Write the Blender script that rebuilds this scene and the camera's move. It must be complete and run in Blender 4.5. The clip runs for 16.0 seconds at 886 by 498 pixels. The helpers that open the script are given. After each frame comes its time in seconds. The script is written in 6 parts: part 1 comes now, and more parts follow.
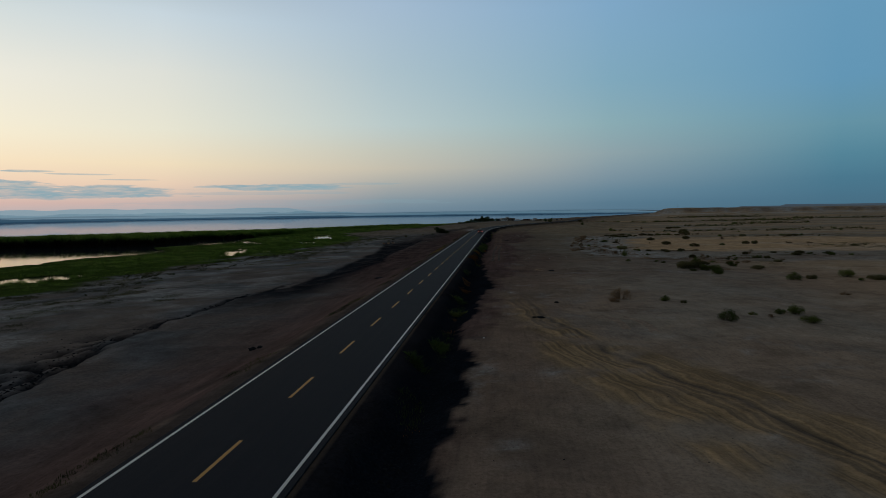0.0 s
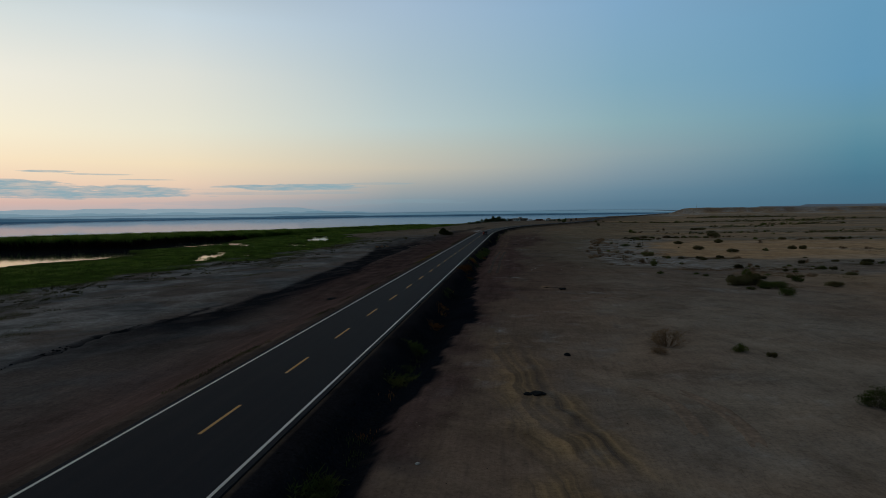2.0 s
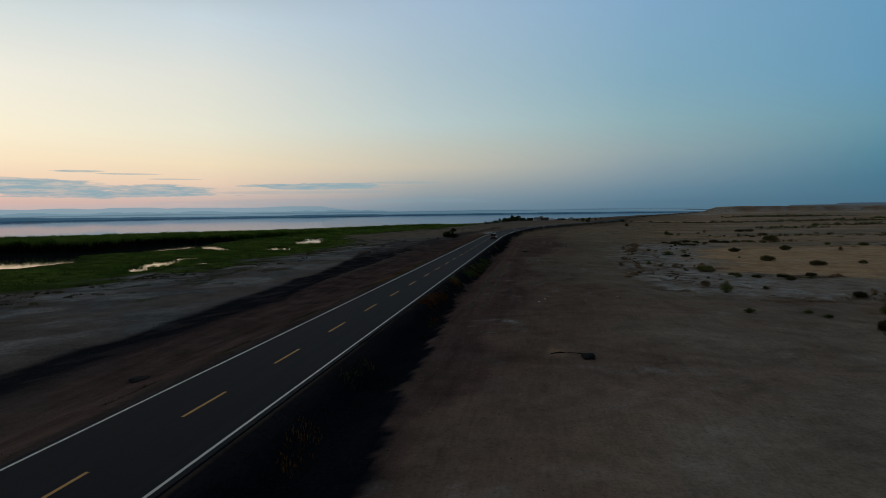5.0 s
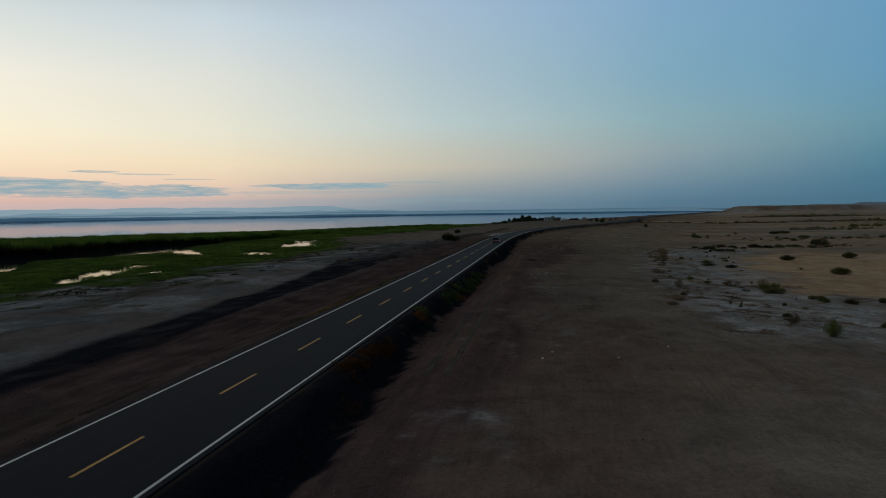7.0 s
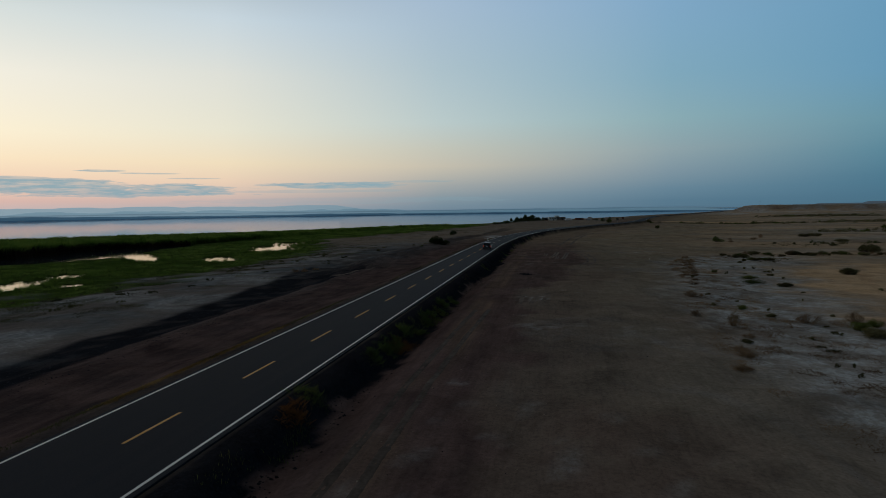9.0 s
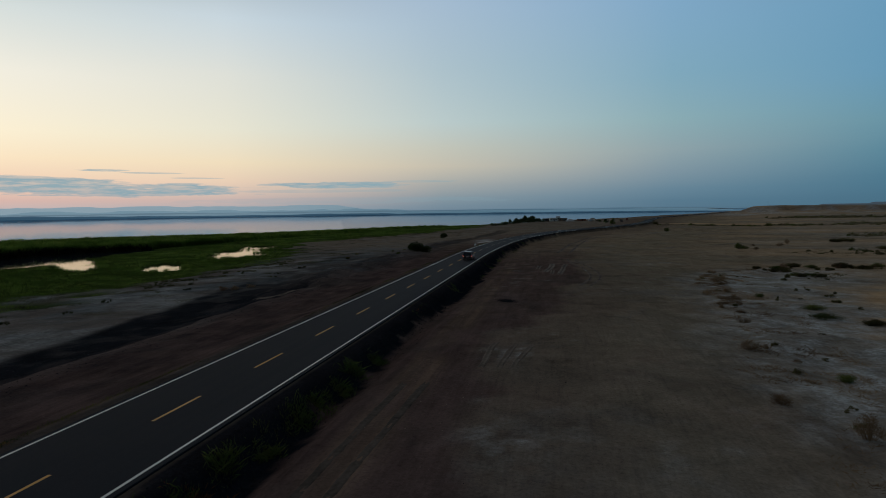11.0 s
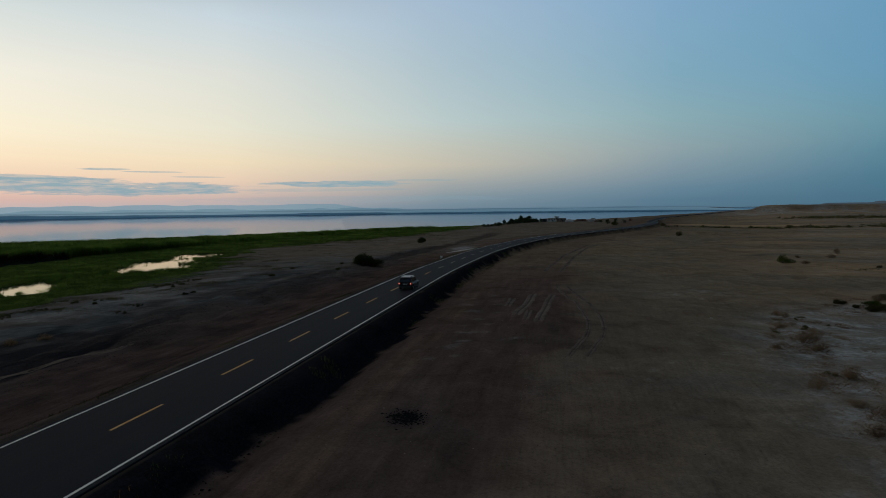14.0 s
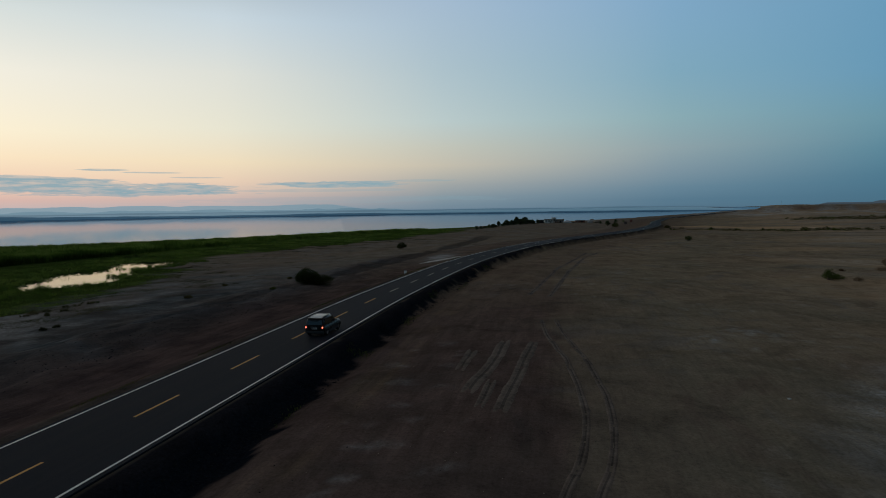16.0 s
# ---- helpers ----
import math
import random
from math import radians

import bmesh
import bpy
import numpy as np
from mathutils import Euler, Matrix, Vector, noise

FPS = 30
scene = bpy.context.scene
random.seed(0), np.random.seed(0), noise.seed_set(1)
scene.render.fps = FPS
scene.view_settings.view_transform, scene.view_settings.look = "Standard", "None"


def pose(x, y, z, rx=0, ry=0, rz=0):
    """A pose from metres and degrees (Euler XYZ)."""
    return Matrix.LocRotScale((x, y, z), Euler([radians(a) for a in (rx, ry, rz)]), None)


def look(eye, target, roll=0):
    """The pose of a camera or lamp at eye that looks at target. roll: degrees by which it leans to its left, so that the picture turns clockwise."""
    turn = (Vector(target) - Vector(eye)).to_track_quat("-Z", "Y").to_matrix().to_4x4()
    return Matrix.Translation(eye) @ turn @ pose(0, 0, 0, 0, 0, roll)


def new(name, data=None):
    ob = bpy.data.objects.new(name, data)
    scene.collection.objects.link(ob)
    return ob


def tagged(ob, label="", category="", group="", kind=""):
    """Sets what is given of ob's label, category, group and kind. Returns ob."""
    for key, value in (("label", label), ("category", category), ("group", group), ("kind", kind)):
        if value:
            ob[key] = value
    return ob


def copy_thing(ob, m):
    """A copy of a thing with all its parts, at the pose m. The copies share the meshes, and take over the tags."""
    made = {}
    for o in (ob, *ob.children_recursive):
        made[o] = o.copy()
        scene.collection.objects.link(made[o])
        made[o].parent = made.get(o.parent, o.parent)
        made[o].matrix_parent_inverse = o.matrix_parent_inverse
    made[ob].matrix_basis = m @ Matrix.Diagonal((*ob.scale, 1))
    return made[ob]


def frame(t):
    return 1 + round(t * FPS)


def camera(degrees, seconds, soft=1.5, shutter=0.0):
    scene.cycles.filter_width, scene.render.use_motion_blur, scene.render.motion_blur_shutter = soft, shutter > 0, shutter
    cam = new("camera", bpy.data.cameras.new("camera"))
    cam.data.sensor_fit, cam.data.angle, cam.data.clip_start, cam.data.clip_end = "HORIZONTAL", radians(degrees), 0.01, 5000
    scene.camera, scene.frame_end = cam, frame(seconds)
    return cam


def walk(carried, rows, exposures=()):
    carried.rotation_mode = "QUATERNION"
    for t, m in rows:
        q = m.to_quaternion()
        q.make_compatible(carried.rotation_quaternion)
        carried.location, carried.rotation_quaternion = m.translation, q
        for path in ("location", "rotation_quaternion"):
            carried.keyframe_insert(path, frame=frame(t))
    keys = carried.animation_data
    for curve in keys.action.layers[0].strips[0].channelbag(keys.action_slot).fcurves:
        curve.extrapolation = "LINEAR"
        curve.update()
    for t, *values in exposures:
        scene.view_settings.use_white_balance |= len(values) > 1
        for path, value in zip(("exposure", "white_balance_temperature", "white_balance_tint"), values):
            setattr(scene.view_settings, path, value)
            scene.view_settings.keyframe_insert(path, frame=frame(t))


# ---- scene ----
cam = camera(74.0, 16.0, soft=0.7)
PATH = [
    (0, (11.593, 1.589, 10.01), (11.391, 3.575, 9.882), -0.8),
    (0.5, (12.247, 8.122, 9.936), (12.041, 10.107, 9.808), -0.8),
    (1.5, (13.594, 21.23, 9.853), (13.364, 23.213, 9.725), -0.8),
    (2.5, (14.731, 34.293, 9.82), (14.465, 36.271, 9.692), -0.7),
    (3.5, (15.629, 47.44, 9.729), (15.347, 49.416, 9.6), -0.7),
    (6.5, (17.64, 86.721, 9.751), (17.279, 88.683, 9.62), -0.8),
    (7, (17.558, 93.708, 9.68), (17.194, 95.671, 9.549), -0.8),
    (8, (17.938, 106.976, 9.775), (17.567, 108.937, 9.642), -0.8),
    (9, (18.491, 120.245, 9.939), (18.111, 122.204, 9.805), -0.8),
    (11.5, (20.097, 153.551, 10.389), (19.709, 155.509, 10.255), -0.7),
    (12.5, (20.831, 167.05, 10.605), (20.442, 169.008, 10.47), -0.7),
    (13.5, (21.712, 180.422, 10.785), (21.322, 182.378, 10.648), -0.7),
    (14.5, (22.474, 193.705, 11.032), (22.084, 195.662, 10.894), -0.7),
    (15, (22.771, 200.476, 11.136), (22.381, 202.433, 10.999), -0.8),
    (16, (23.442, 213.643, 11.452), (23.055, 215.601, 11.315), -0.8),
]
walk(cam, [(t, look(eye, target, roll)) for t, eye, target, roll in PATH])


# ---- sky and light ----
def lin(r, g, b):
    """Linear colour from 0-255 display values."""
    out = []
    for c in (r, g, b):
        c /= 255.0
        out.append(c / 12.92 if c <= 0.04045 else ((c + 0.055) / 1.055) ** 2.4)
    return (*out, 1.0)


GLOW = radians(-50)          # azimuth of the afterglow, from +Y towards +X
SKY_STRENGTH = 1.0


class Nodes:
    """Short-hand for building node trees."""

    def __init__(self, tree):
        self.tree = tree
        tree.nodes.clear()

    def add(self, kind, **props):
        n = self.tree.nodes.new(kind)
        for key, value in props.items():
            setattr(n, key, value)
        return n

    def link(self, a, b):
        self.tree.links.new(a, b)

    def put(self, socket, value):
        if isinstance(value, bpy.types.NodeSocket):
            self.link(value, socket)
        else:
            socket.default_value = value

    def math(self, op, a, b=0.0, c=0.0, clamp=False):
        n = self.add("ShaderNodeMath", operation=op, use_clamp=clamp)
        for s, v in zip(n.inputs, (a, b, c)):
            self.put(s, v)
        return n.outputs[0]

    def ramp(self, fac, stops, interpolation="LINEAR"):
        n = self.add("ShaderNodeValToRGB")
        r = n.color_ramp
        r.interpolation = interpolation
        while len(r.elements) < len(stops):
            r.elements.new(0.5)
        for e, (p, c) in zip(r.elements, stops):
            e.position = p
            e.color = c if isinstance(c, tuple) else (c, c, c, 1)
        self.put(n.inputs[0], fac)
        return n.outputs[0]

    def mix(self, fac, a, b, blend="MIX"):
        n = self.add("ShaderNodeMix", data_type="RGBA", blend_type=blend)
        self.put(n.inputs[0], fac)
        self.put(n.inputs[6], a)
        self.put(n.inputs[7], b)
        return n.outputs[2]

    def noise(self, vector, scale, detail=4.0, rough=0.55, distortion=0.0):
        n = self.add("ShaderNodeTexNoise")
        n.inputs["Scale"].default_value = scale
        n.inputs["Detail"].default_value = detail
        n.inputs["Roughness"].default_value = rough
        n.inputs["Distortion"].default_value = distortion
        if vector is not None:
            self.link(vector, n.inputs["Vector"])
        return n.outputs[0]

    def step(self, x, lo, hi):
        n = self.add("ShaderNodeMapRange", interpolation_type="SMOOTHSTEP")
        self.put(n.inputs[0], x)
        self.put(n.inputs[1], lo)
        self.put(n.inputs[2], hi)
        return n.outputs[0]

    def coords(self, sx=1.0, sy=1.0, sz=1.0):
        t = self.add("ShaderNodeNewGeometry").outputs["Position"]
        if (sx, sy, sz) == (1.0, 1.0, 1.0):
            return t
        m = self.add("ShaderNodeMapping")
        m.inputs["Scale"].default_value = (sx, sy, sz)
        self.link(t, m.inputs["Vector"])
        return m.outputs[0]


def make_sky():
    world = bpy.data.worlds.new("dusk_sky")
    scene.world = world
    world.use_nodes = True
    k = Nodes(world.node_tree)
    way = k.add("ShaderNodeTexCoord").outputs["Generated"]
    xyz = k.add("ShaderNodeSeparateXYZ")
    k.link(way, xyz.inputs[0])
    x, y, z = xyz.outputs
    flat = k.math("SQRT", k.math("ADD", k.math("MULTIPLY", x, x), k.math("MULTIPLY", y, y)))
    flat = k.math("MAXIMUM", flat, 0.001)
    toward = k.math("DIVIDE", k.math("ADD", k.math("MULTIPLY", x, math.sin(GLOW)), k.math("MULTIPLY", y, math.cos(GLOW))), flat)
    away = k.math("DIVIDE", k.math("ARCCOSINE", k.math("MINIMUM", k.math("MAXIMUM", toward, -1.0), 1.0)), math.pi / 180)
    up = k.math("POWER", k.math("MAXIMUM", z, 0.0), 0.5)      # finer near the horizon
    zenith = [(0.66, lin(132, 142, 150)), (0.74, lin(106, 108, 110)), (0.85, lin(90, 90, 90)), (1.0, lin(84, 84, 84))]
    dim_zenith = [(0.66, lin(108, 134, 156)), (0.74, lin(98, 103, 107)), (0.85, lin(88, 89, 90)), (1.0, lin(84, 84, 84))]
    # colours up the sky at growing angles from the afterglow
    slices = (
        (2, [(0.0, lin(150, 166, 180)), (0.08, lin(192, 180, 180)), (0.14, lin(216, 182, 172)), (0.22, lin(242, 210, 184)), (0.28, lin(251, 229, 196)),
             (0.34, lin(252, 240, 212)), (0.44, lin(242, 238, 224)), (0.52, lin(214, 222, 220))] + zenith),
        (19, [(0.0, lin(140, 158, 174)), (0.08, lin(170, 170, 175)), (0.14, lin(200, 179, 173)), (0.22, lin(232, 206, 182)), (0.28, lin(240, 222, 190)),
              (0.36, lin(232, 229, 210)), (0.46, lin(222, 224, 216)), (0.54, lin(200, 214, 222))] + zenith),
        (39, [(0.0, lin(110, 131, 147)), (0.08, lin(118, 139, 153)), (0.14, lin(132, 149, 159)), (0.20, lin(160, 165, 165)), (0.27, lin(196, 190, 174)),
              (0.32, lin(194, 196, 184)), (0.38, lin(186, 202, 202)), (0.48, lin(172, 193, 203)), (0.57, lin(164, 187, 208))] + zenith),
        (60, [(0.0, lin(86, 116, 136)), (0.10, lin(88, 120, 140)), (0.17, lin(102, 132, 150)), (0.24, lin(126, 148, 160)), (0.30, lin(142, 162, 168)),
              (0.37, lin(138, 171, 179)), (0.45, lin(128, 168, 188)), (0.56, lin(127, 167, 198))] + dim_zenith),
        (78, [(0.0, lin(70, 106, 126)), (0.12, lin(72, 112, 134)), (0.20, lin(74, 119, 141)), (0.27, lin(84, 132, 152)), (0.34, lin(100, 146, 164)),
              (0.42, lin(99, 150, 181)), (0.52, lin(102, 152, 184))] + dim_zenith),
    )
    colour = k.ramp(up, slices[0][1])
    for (a0, _), (a1, stops) in zip(slices, slices[1:]):
        n = k.add("ShaderNodeMapRange")
        k.put(n.inputs[0], away)
        k.put(n.inputs[1], float(a0))
        k.put(n.inputs[2], float(a1))
        colour = k.mix(n.outputs[0], colour, k.ramp(up, stops))
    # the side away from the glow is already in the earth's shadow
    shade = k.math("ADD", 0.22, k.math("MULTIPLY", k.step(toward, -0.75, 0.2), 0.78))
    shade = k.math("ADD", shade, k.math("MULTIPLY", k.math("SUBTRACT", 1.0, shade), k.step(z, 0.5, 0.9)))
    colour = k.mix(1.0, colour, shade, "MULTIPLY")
    # long flat banks of cloud low over the far shore
    azimuth = k.math("DIVIDE", k.math("ARCTAN2", x, y), math.pi / 180)
    place = k.add("ShaderNodeCombineXYZ")
    k.put(place.inputs[0], k.math("MULTIPLY", azimuth, 0.22))
    k.put(place.inputs[1], k.math("MULTIPLY", z, 120.0))
    ragged = k.math("SUBTRACT", k.noise(place.outputs[0], 1.0, 6.0, 0.62), 0.5)
    fine = k.math("SUBTRACT", k.noise(place.outputs[0], 3.2, 4.0, 0.6), 0.5)
    total = 0.0
    for az, ev, half_az, half_ev, dense in ((-41.0, 0.0352, 13.5, 0.0110, 1.0), (-47.0, 0.0445, 9.0, 0.009, 1.0), (-21.0, 0.0425, 6.8, 0.0058, 1.0),
                                            (-13.0, 0.048, 3.6, 0.0022, 0.45), (-41.0, 0.0635, 2.2, 0.0020, 0.8), (-37.5, 0.0605, 2.6, 0.0013, 0.7), (-33.5, 0.0535, 2.4, 0.0012, 0.6), (-60.0, 0.05, 9.0, 0.012, 0.9),
                                            (-20.0, 0.017, 16.0, 0.006, 0.25), (-24.0, 0.033, 10.0, 0.003, 0.35)):
        a = k.math("DIVIDE", k.math("SUBTRACT", azimuth, az), half_az)
        b = k.math("DIVIDE", k.math("SUBTRACT", z, ev), half_ev)
        r = k.math("ADD", k.math("MULTIPLY", a, a), k.math("MULTIPLY", b, b))
        r = k.math("ADD", r, k.math("ADD", k.math("MULTIPLY", ragged, 3.6), k.math("MULTIPLY", fine, 1.2)))
        m = k.math("MULTIPLY", k.step(r, 1.05, 0.55), dense)
        total = k.math("MAXIMUM", total, m)
    thick = k.math("ADD", 0.48, k.math("MULTIPLY", k.step(k.noise(place.outputs[0], 2.0, 5.0, 0.65), 0.34, 0.62), 0.44))
    colour = k.mix(k.math("MULTIPLY", total, thick), colour, lin(134, 166, 178))
    out = k.add("ShaderNodeBackground")
    k.link(colour, out.inputs[0])
    out.inputs[1].default_value = SKY_STRENGTH
    end = k.add("ShaderNodeOutputWorld")
    k.link(out.outputs[0], end.inputs[0])


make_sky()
sun_data = bpy.data.lights.new("sun", "SUN")
sun_data.energy, sun_data.angle, sun_data.color = 0.05, radians(60), (1.0, 0.78, 0.58)
sun = new("sun", sun_data)
sun.matrix_world = look((100 * math.sin(GLOW), 100 * math.cos(GLOW), 16), (0, 0, 0))


# ---- materials ----
def material(name, roughness=0.9):
    m = bpy.data.materials.new(name)
    m.use_nodes = True
    k = Nodes(m.node_tree)
    p = k.add("ShaderNodeBsdfPrincipled")
    p.inputs["Roughness"].default_value = roughness
    out = k.add("ShaderNodeOutputMaterial")
    k.link(p.outputs[0], out.inputs[0])
    return m, k, p


def bump(k, p, height, strength, distance):
    b = k.add("ShaderNodeBump")
    b.inputs["Strength"].default_value = strength
    b.inputs["Distance"].default_value = distance
    k.put(b.inputs["Height"], height)
    k.link(b.outputs[0], p.inputs["Normal"])


def plain(name, colour, roughness=0.6, metallic=0.0, vary=0.25, scale=6.0):
    """A surface of one colour with mottling at two scales."""
    m, k, p = material(name, roughness)
    t = k.add("ShaderNodeTexCoord").outputs["Object"]
    n = k.math("ADD", k.math("MULTIPLY", k.noise(t, scale, 5.0), 0.6), k.math("MULTIPLY", k.noise(t, scale * 7, 3.0), 0.4))
    dark = tuple(c * (1 - vary) for c in colour[:3]) + (1,)
    light = tuple(min(1, c * (1 + vary)) for c in colour[:3]) + (1,)
    k.link(k.ramp(n, [(0.3, dark), (0.7, light)]), p.inputs["Base Color"])
    p.inputs["Metallic"].default_value = metallic
    if roughness > 0.8:
        p.inputs["Specular IOR Level"].default_value = 0.08
    return m


def ground_material():
    m, k, p = material("desert_soil", 0.95)
    p.inputs["Specular IOR Level"].default_value = 0.0
    v = k.coords()
    z1 = k.add("ShaderNodeAttribute", attribute_name="zone_a")
    z2 = k.add("ShaderNodeAttribute", attribute_name="zone_b")
    z3 = k.add("ShaderNodeAttribute", attribute_name="zone_c")
    s1, s2, s3 = [k.add("ShaderNodeSeparateColor") for _ in range(3)]
    k.link(z3.outputs["Color"], s3.inputs[0])
    k.link(z1.outputs["Color"], s1.inputs[0])
    k.link(z2.outputs["Color"], s2.inputs[0])
    gravel, salt, clay = s1.outputs
    marsh, red, rut = s2.outputs
    big = k.noise(v, 0.035, 5.0, 0.6)
    mid = k.noise(v, 0.35, 6.0, 0.62, 0.4)
    fine = k.noise(v, 3.0, 6.0, 0.7)
    streak = k.noise(k.coords(0.9, 0.12, 1.0), 1.0, 5.0, 0.6)
    rows = k.noise(k.coords(2.6, 0.16, 1.0), 1.0, 4.0, 0.65)
    blotch = k.noise(v, 0.11, 5.0, 0.65, 0.6)
    soil = k.ramp(mid, [(0.25, (0.272, 0.194, 0.146, 1)), (0.5, (0.330, 0.238, 0.180, 1)), (0.75, (0.382, 0.280, 0.214, 1))])
    soil = k.mix(k.step(big, 0.40, 0.64), soil, k.ramp(fine, [(0.3, (0.245, 0.188, 0.144, 1)), (0.7, (0.330, 0.256, 0.196, 1))]))
    soil = k.mix(k.math("MULTIPLY", k.step(blotch, 0.5, 0.7), 0.55), soil, (0.182, 0.134, 0.110, 1))
    soil = k.mix(k.math("MULTIPLY", k.step(rows, 0.5, 0.70), 0.34), soil, (0.154, 0.116, 0.098, 1))
    along = k.add("ShaderNodeSeparateXYZ")
    k.link(v, along.inputs[0])
    # the soil changes along the road, from pale rosy sand to olive silt
    reach = k.math("DIVIDE", along.outputs[1], 400.0)
    soil = k.mix(1.0, soil, k.ramp(reach, [(0.0, (0.97, 0.97, 0.95, 1)), (0.13, (1.05, 1.06, 1.02, 1)), (0.19, (1.03, 1.04, 1.01, 1)), (0.27, (0.73, 0.72, 0.73, 1)), (0.36, (0.69, 0.72, 0.73, 1)), (0.45, (0.71, 0.79, 0.80, 1)), (0.62, (0.78, 0.86, 0.81, 1)), (0.80, (0.95, 1.0, 0.90, 1)), (1.0, (1.0, 1.05, 0.93, 1))]), "MULTIPLY")
    stain = k.noise(k.coords(1.0, 0.7, 1.0), 0.075, 5.0, 0.66, 0.8)
    soil = k.mix(k.math("MULTIPLY", k.step(stain, 0.52, 0.64), 0.34), soil, (0.205, 0.202, 0.202, 1))
    soil = k.mix(k.math("MULTIPLY", k.step(stain, 0.44, 0.34), 0.32), soil, (0.176, 0.112, 0.090, 1))
    reddish = k.ramp(streak, [(0.3, (0.072, 0.046, 0.046, 1)), (0.7, (0.160, 0.102, 0.094, 1))])
    reddish = k.mix(k.math("MULTIPLY", k.step(blotch, 0.48, 0.66), 0.5), reddish, (0.072, 0.058, 0.054, 1))
    c = k.mix(red, soil, reddish)
    greys = k.ramp(k.math("ADD", k.math("MULTIPLY", mid, 0.5), k.math("MULTIPLY", blotch, 0.5)), [(0.36, (0.082, 0.096, 0.106, 1)), (0.5, (0.145, 0.164, 0.176, 1)), (0.64, (0.235, 0.258, 0.270, 1))])
    brown = k.ramp(fine, [(0.3, (0.130, 0.110, 0.100, 1)), (0.7, (0.220, 0.188, 0.168, 1))])
    greys = k.mix(k.math("MULTIPLY", k.step(k.noise(v, 0.055, 4.0, 0.6, 0.8), 0.36, 0.58), 0.85), greys, brown)
    c = k.mix(rut, c, greys)
    across = k.noise(k.math("MULTIPLY", s3.outputs[1], 5.0), 1.0, 4.0, 0.6)
    swath = k.ramp(across, [(0.32, (0.115, 0.092, 0.078, 1)), (0.48, (0.29, 0.205, 0.124, 1)), (0.64, (0.50, 0.335, 0.180, 1))])
    pale = k.ramp(mid, [(0.3, (0.292, 0.248, 0.205, 1)), (0.7, (0.43, 0.375, 0.315, 1))])
    c = k.mix(k.math("MULTIPLY", s3.outputs[2], k.math("ADD", 0.14, k.math("MULTIPLY", k.step(big, 0.35, 0.62), 0.50))), c, pale)
    c = k.mix(s3.outputs[0], c, swath)
    c = k.mix(clay, c, k.ramp(mid, [(0.3, (0.48, 0.315, 0.180, 1)), (0.7, (0.63, 0.440, 0.275, 1))]))
    crust = k.ramp(k.math("ADD", k.math("MULTIPLY", mid, 0.6), k.math("MULTIPLY", fine, 0.4)), [(0.36, (0.30, 0.295, 0.280, 1)), (0.5, (0.46, 0.465, 0.460, 1)), (0.64, (0.66, 0.675, 0.680, 1))])
    flecks = k.math("ADD", 0.5, k.math("MULTIPLY", k.step(k.noise(v, 1.7, 5.0, 0.7), 0.44, 0.58), 0.5))
    c = k.mix(k.math("MULTIPLY", salt, flecks), c, crust)
    c = k.mix(marsh, c, k.ramp(fine, [(0.3, (0.030, 0.046, 0.012, 1)), (0.6, (0.062, 0.094, 0.022, 1)), (0.8, (0.095, 0.110, 0.040, 1))]))
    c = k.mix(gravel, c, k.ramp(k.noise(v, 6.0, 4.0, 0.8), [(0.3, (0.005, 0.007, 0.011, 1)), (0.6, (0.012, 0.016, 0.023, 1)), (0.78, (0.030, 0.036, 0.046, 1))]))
    c = k.mix(k.math("MULTIPLY", z3.outputs["Alpha"], 0.75), c, k.ramp(k.noise(v, 9.0, 4.0, 0.8), [(0.3, (0.026, 0.024, 0.027, 1)), (0.7, (0.082, 0.066, 0.066, 1))]))
    c = k.mix(0.55, c, k.ramp(k.noise(v, 5.0, 5.0, 0.8), [(0.3, 0.42), (0.5, 1.02), (0.75, 1.42)]), "MULTIPLY")
    c = k.mix(0.22, c, k.ramp(k.noise(k.coords(5.0, 0.5, 1.0), 1.0, 4.0, 0.7), [(0.3, 0.62), (0.5, 1.0), (0.7, 1.3)]), "MULTIPLY")
    c = k.mix(0.34, c, k.ramp(k.noise(v, 1.3, 5.0, 0.75), [(0.3, 0.55), (0.5, 0.95), (0.72, 1.25)]), "MULTIPLY")
    c = k.mix(0.85, c, k.ramp(k.noise(v, 0.17, 5.0, 0.68, 0.7), [(0.3, 0.66), (0.48, 1.0), (0.7, 1.24)]), "MULTIPLY")
    k.link(c, p.inputs["Base Color"])
    h = k.math("ADD", k.math("MULTIPLY", mid, 0.7), k.math("MULTIPLY", fine, 0.3))
    bump(k, p, h, 0.45, 0.16)
    return m


def asphalt_material():
    m, k, p = material("asphalt", 0.8)
    p.inputs["Specular IOR Level"].default_value = 0.06
    v = k.coords()
    fine = k.noise(v, 14.0, 4.0, 0.8)
    lane = k.noise(k.coords(1.7, 0.03, 1.0), 1.0, 4.0, 0.55)
    patch = k.noise(v, 0.25, 5.0, 0.6)
    c = k.ramp(fine, [(0.3, (0.0122, 0.0150, 0.0225, 1)), (0.7, (0.0240, 0.0288, 0.0410, 1))])
    c = k.mix(k.math("MULTIPLY", k.step(lane, 0.42, 0.7), 0.3), c, (0.031, 0.032, 0.040, 1))
    c = k.mix(k.math("MULTIPLY", k.step(patch, 0.5, 0.75), 0.35), c, (0.025, 0.028, 0.036, 1))
    k.link(c, p.inputs["Base Color"])
    bump(k, p, fine, 0.25, 0.02)
    return m


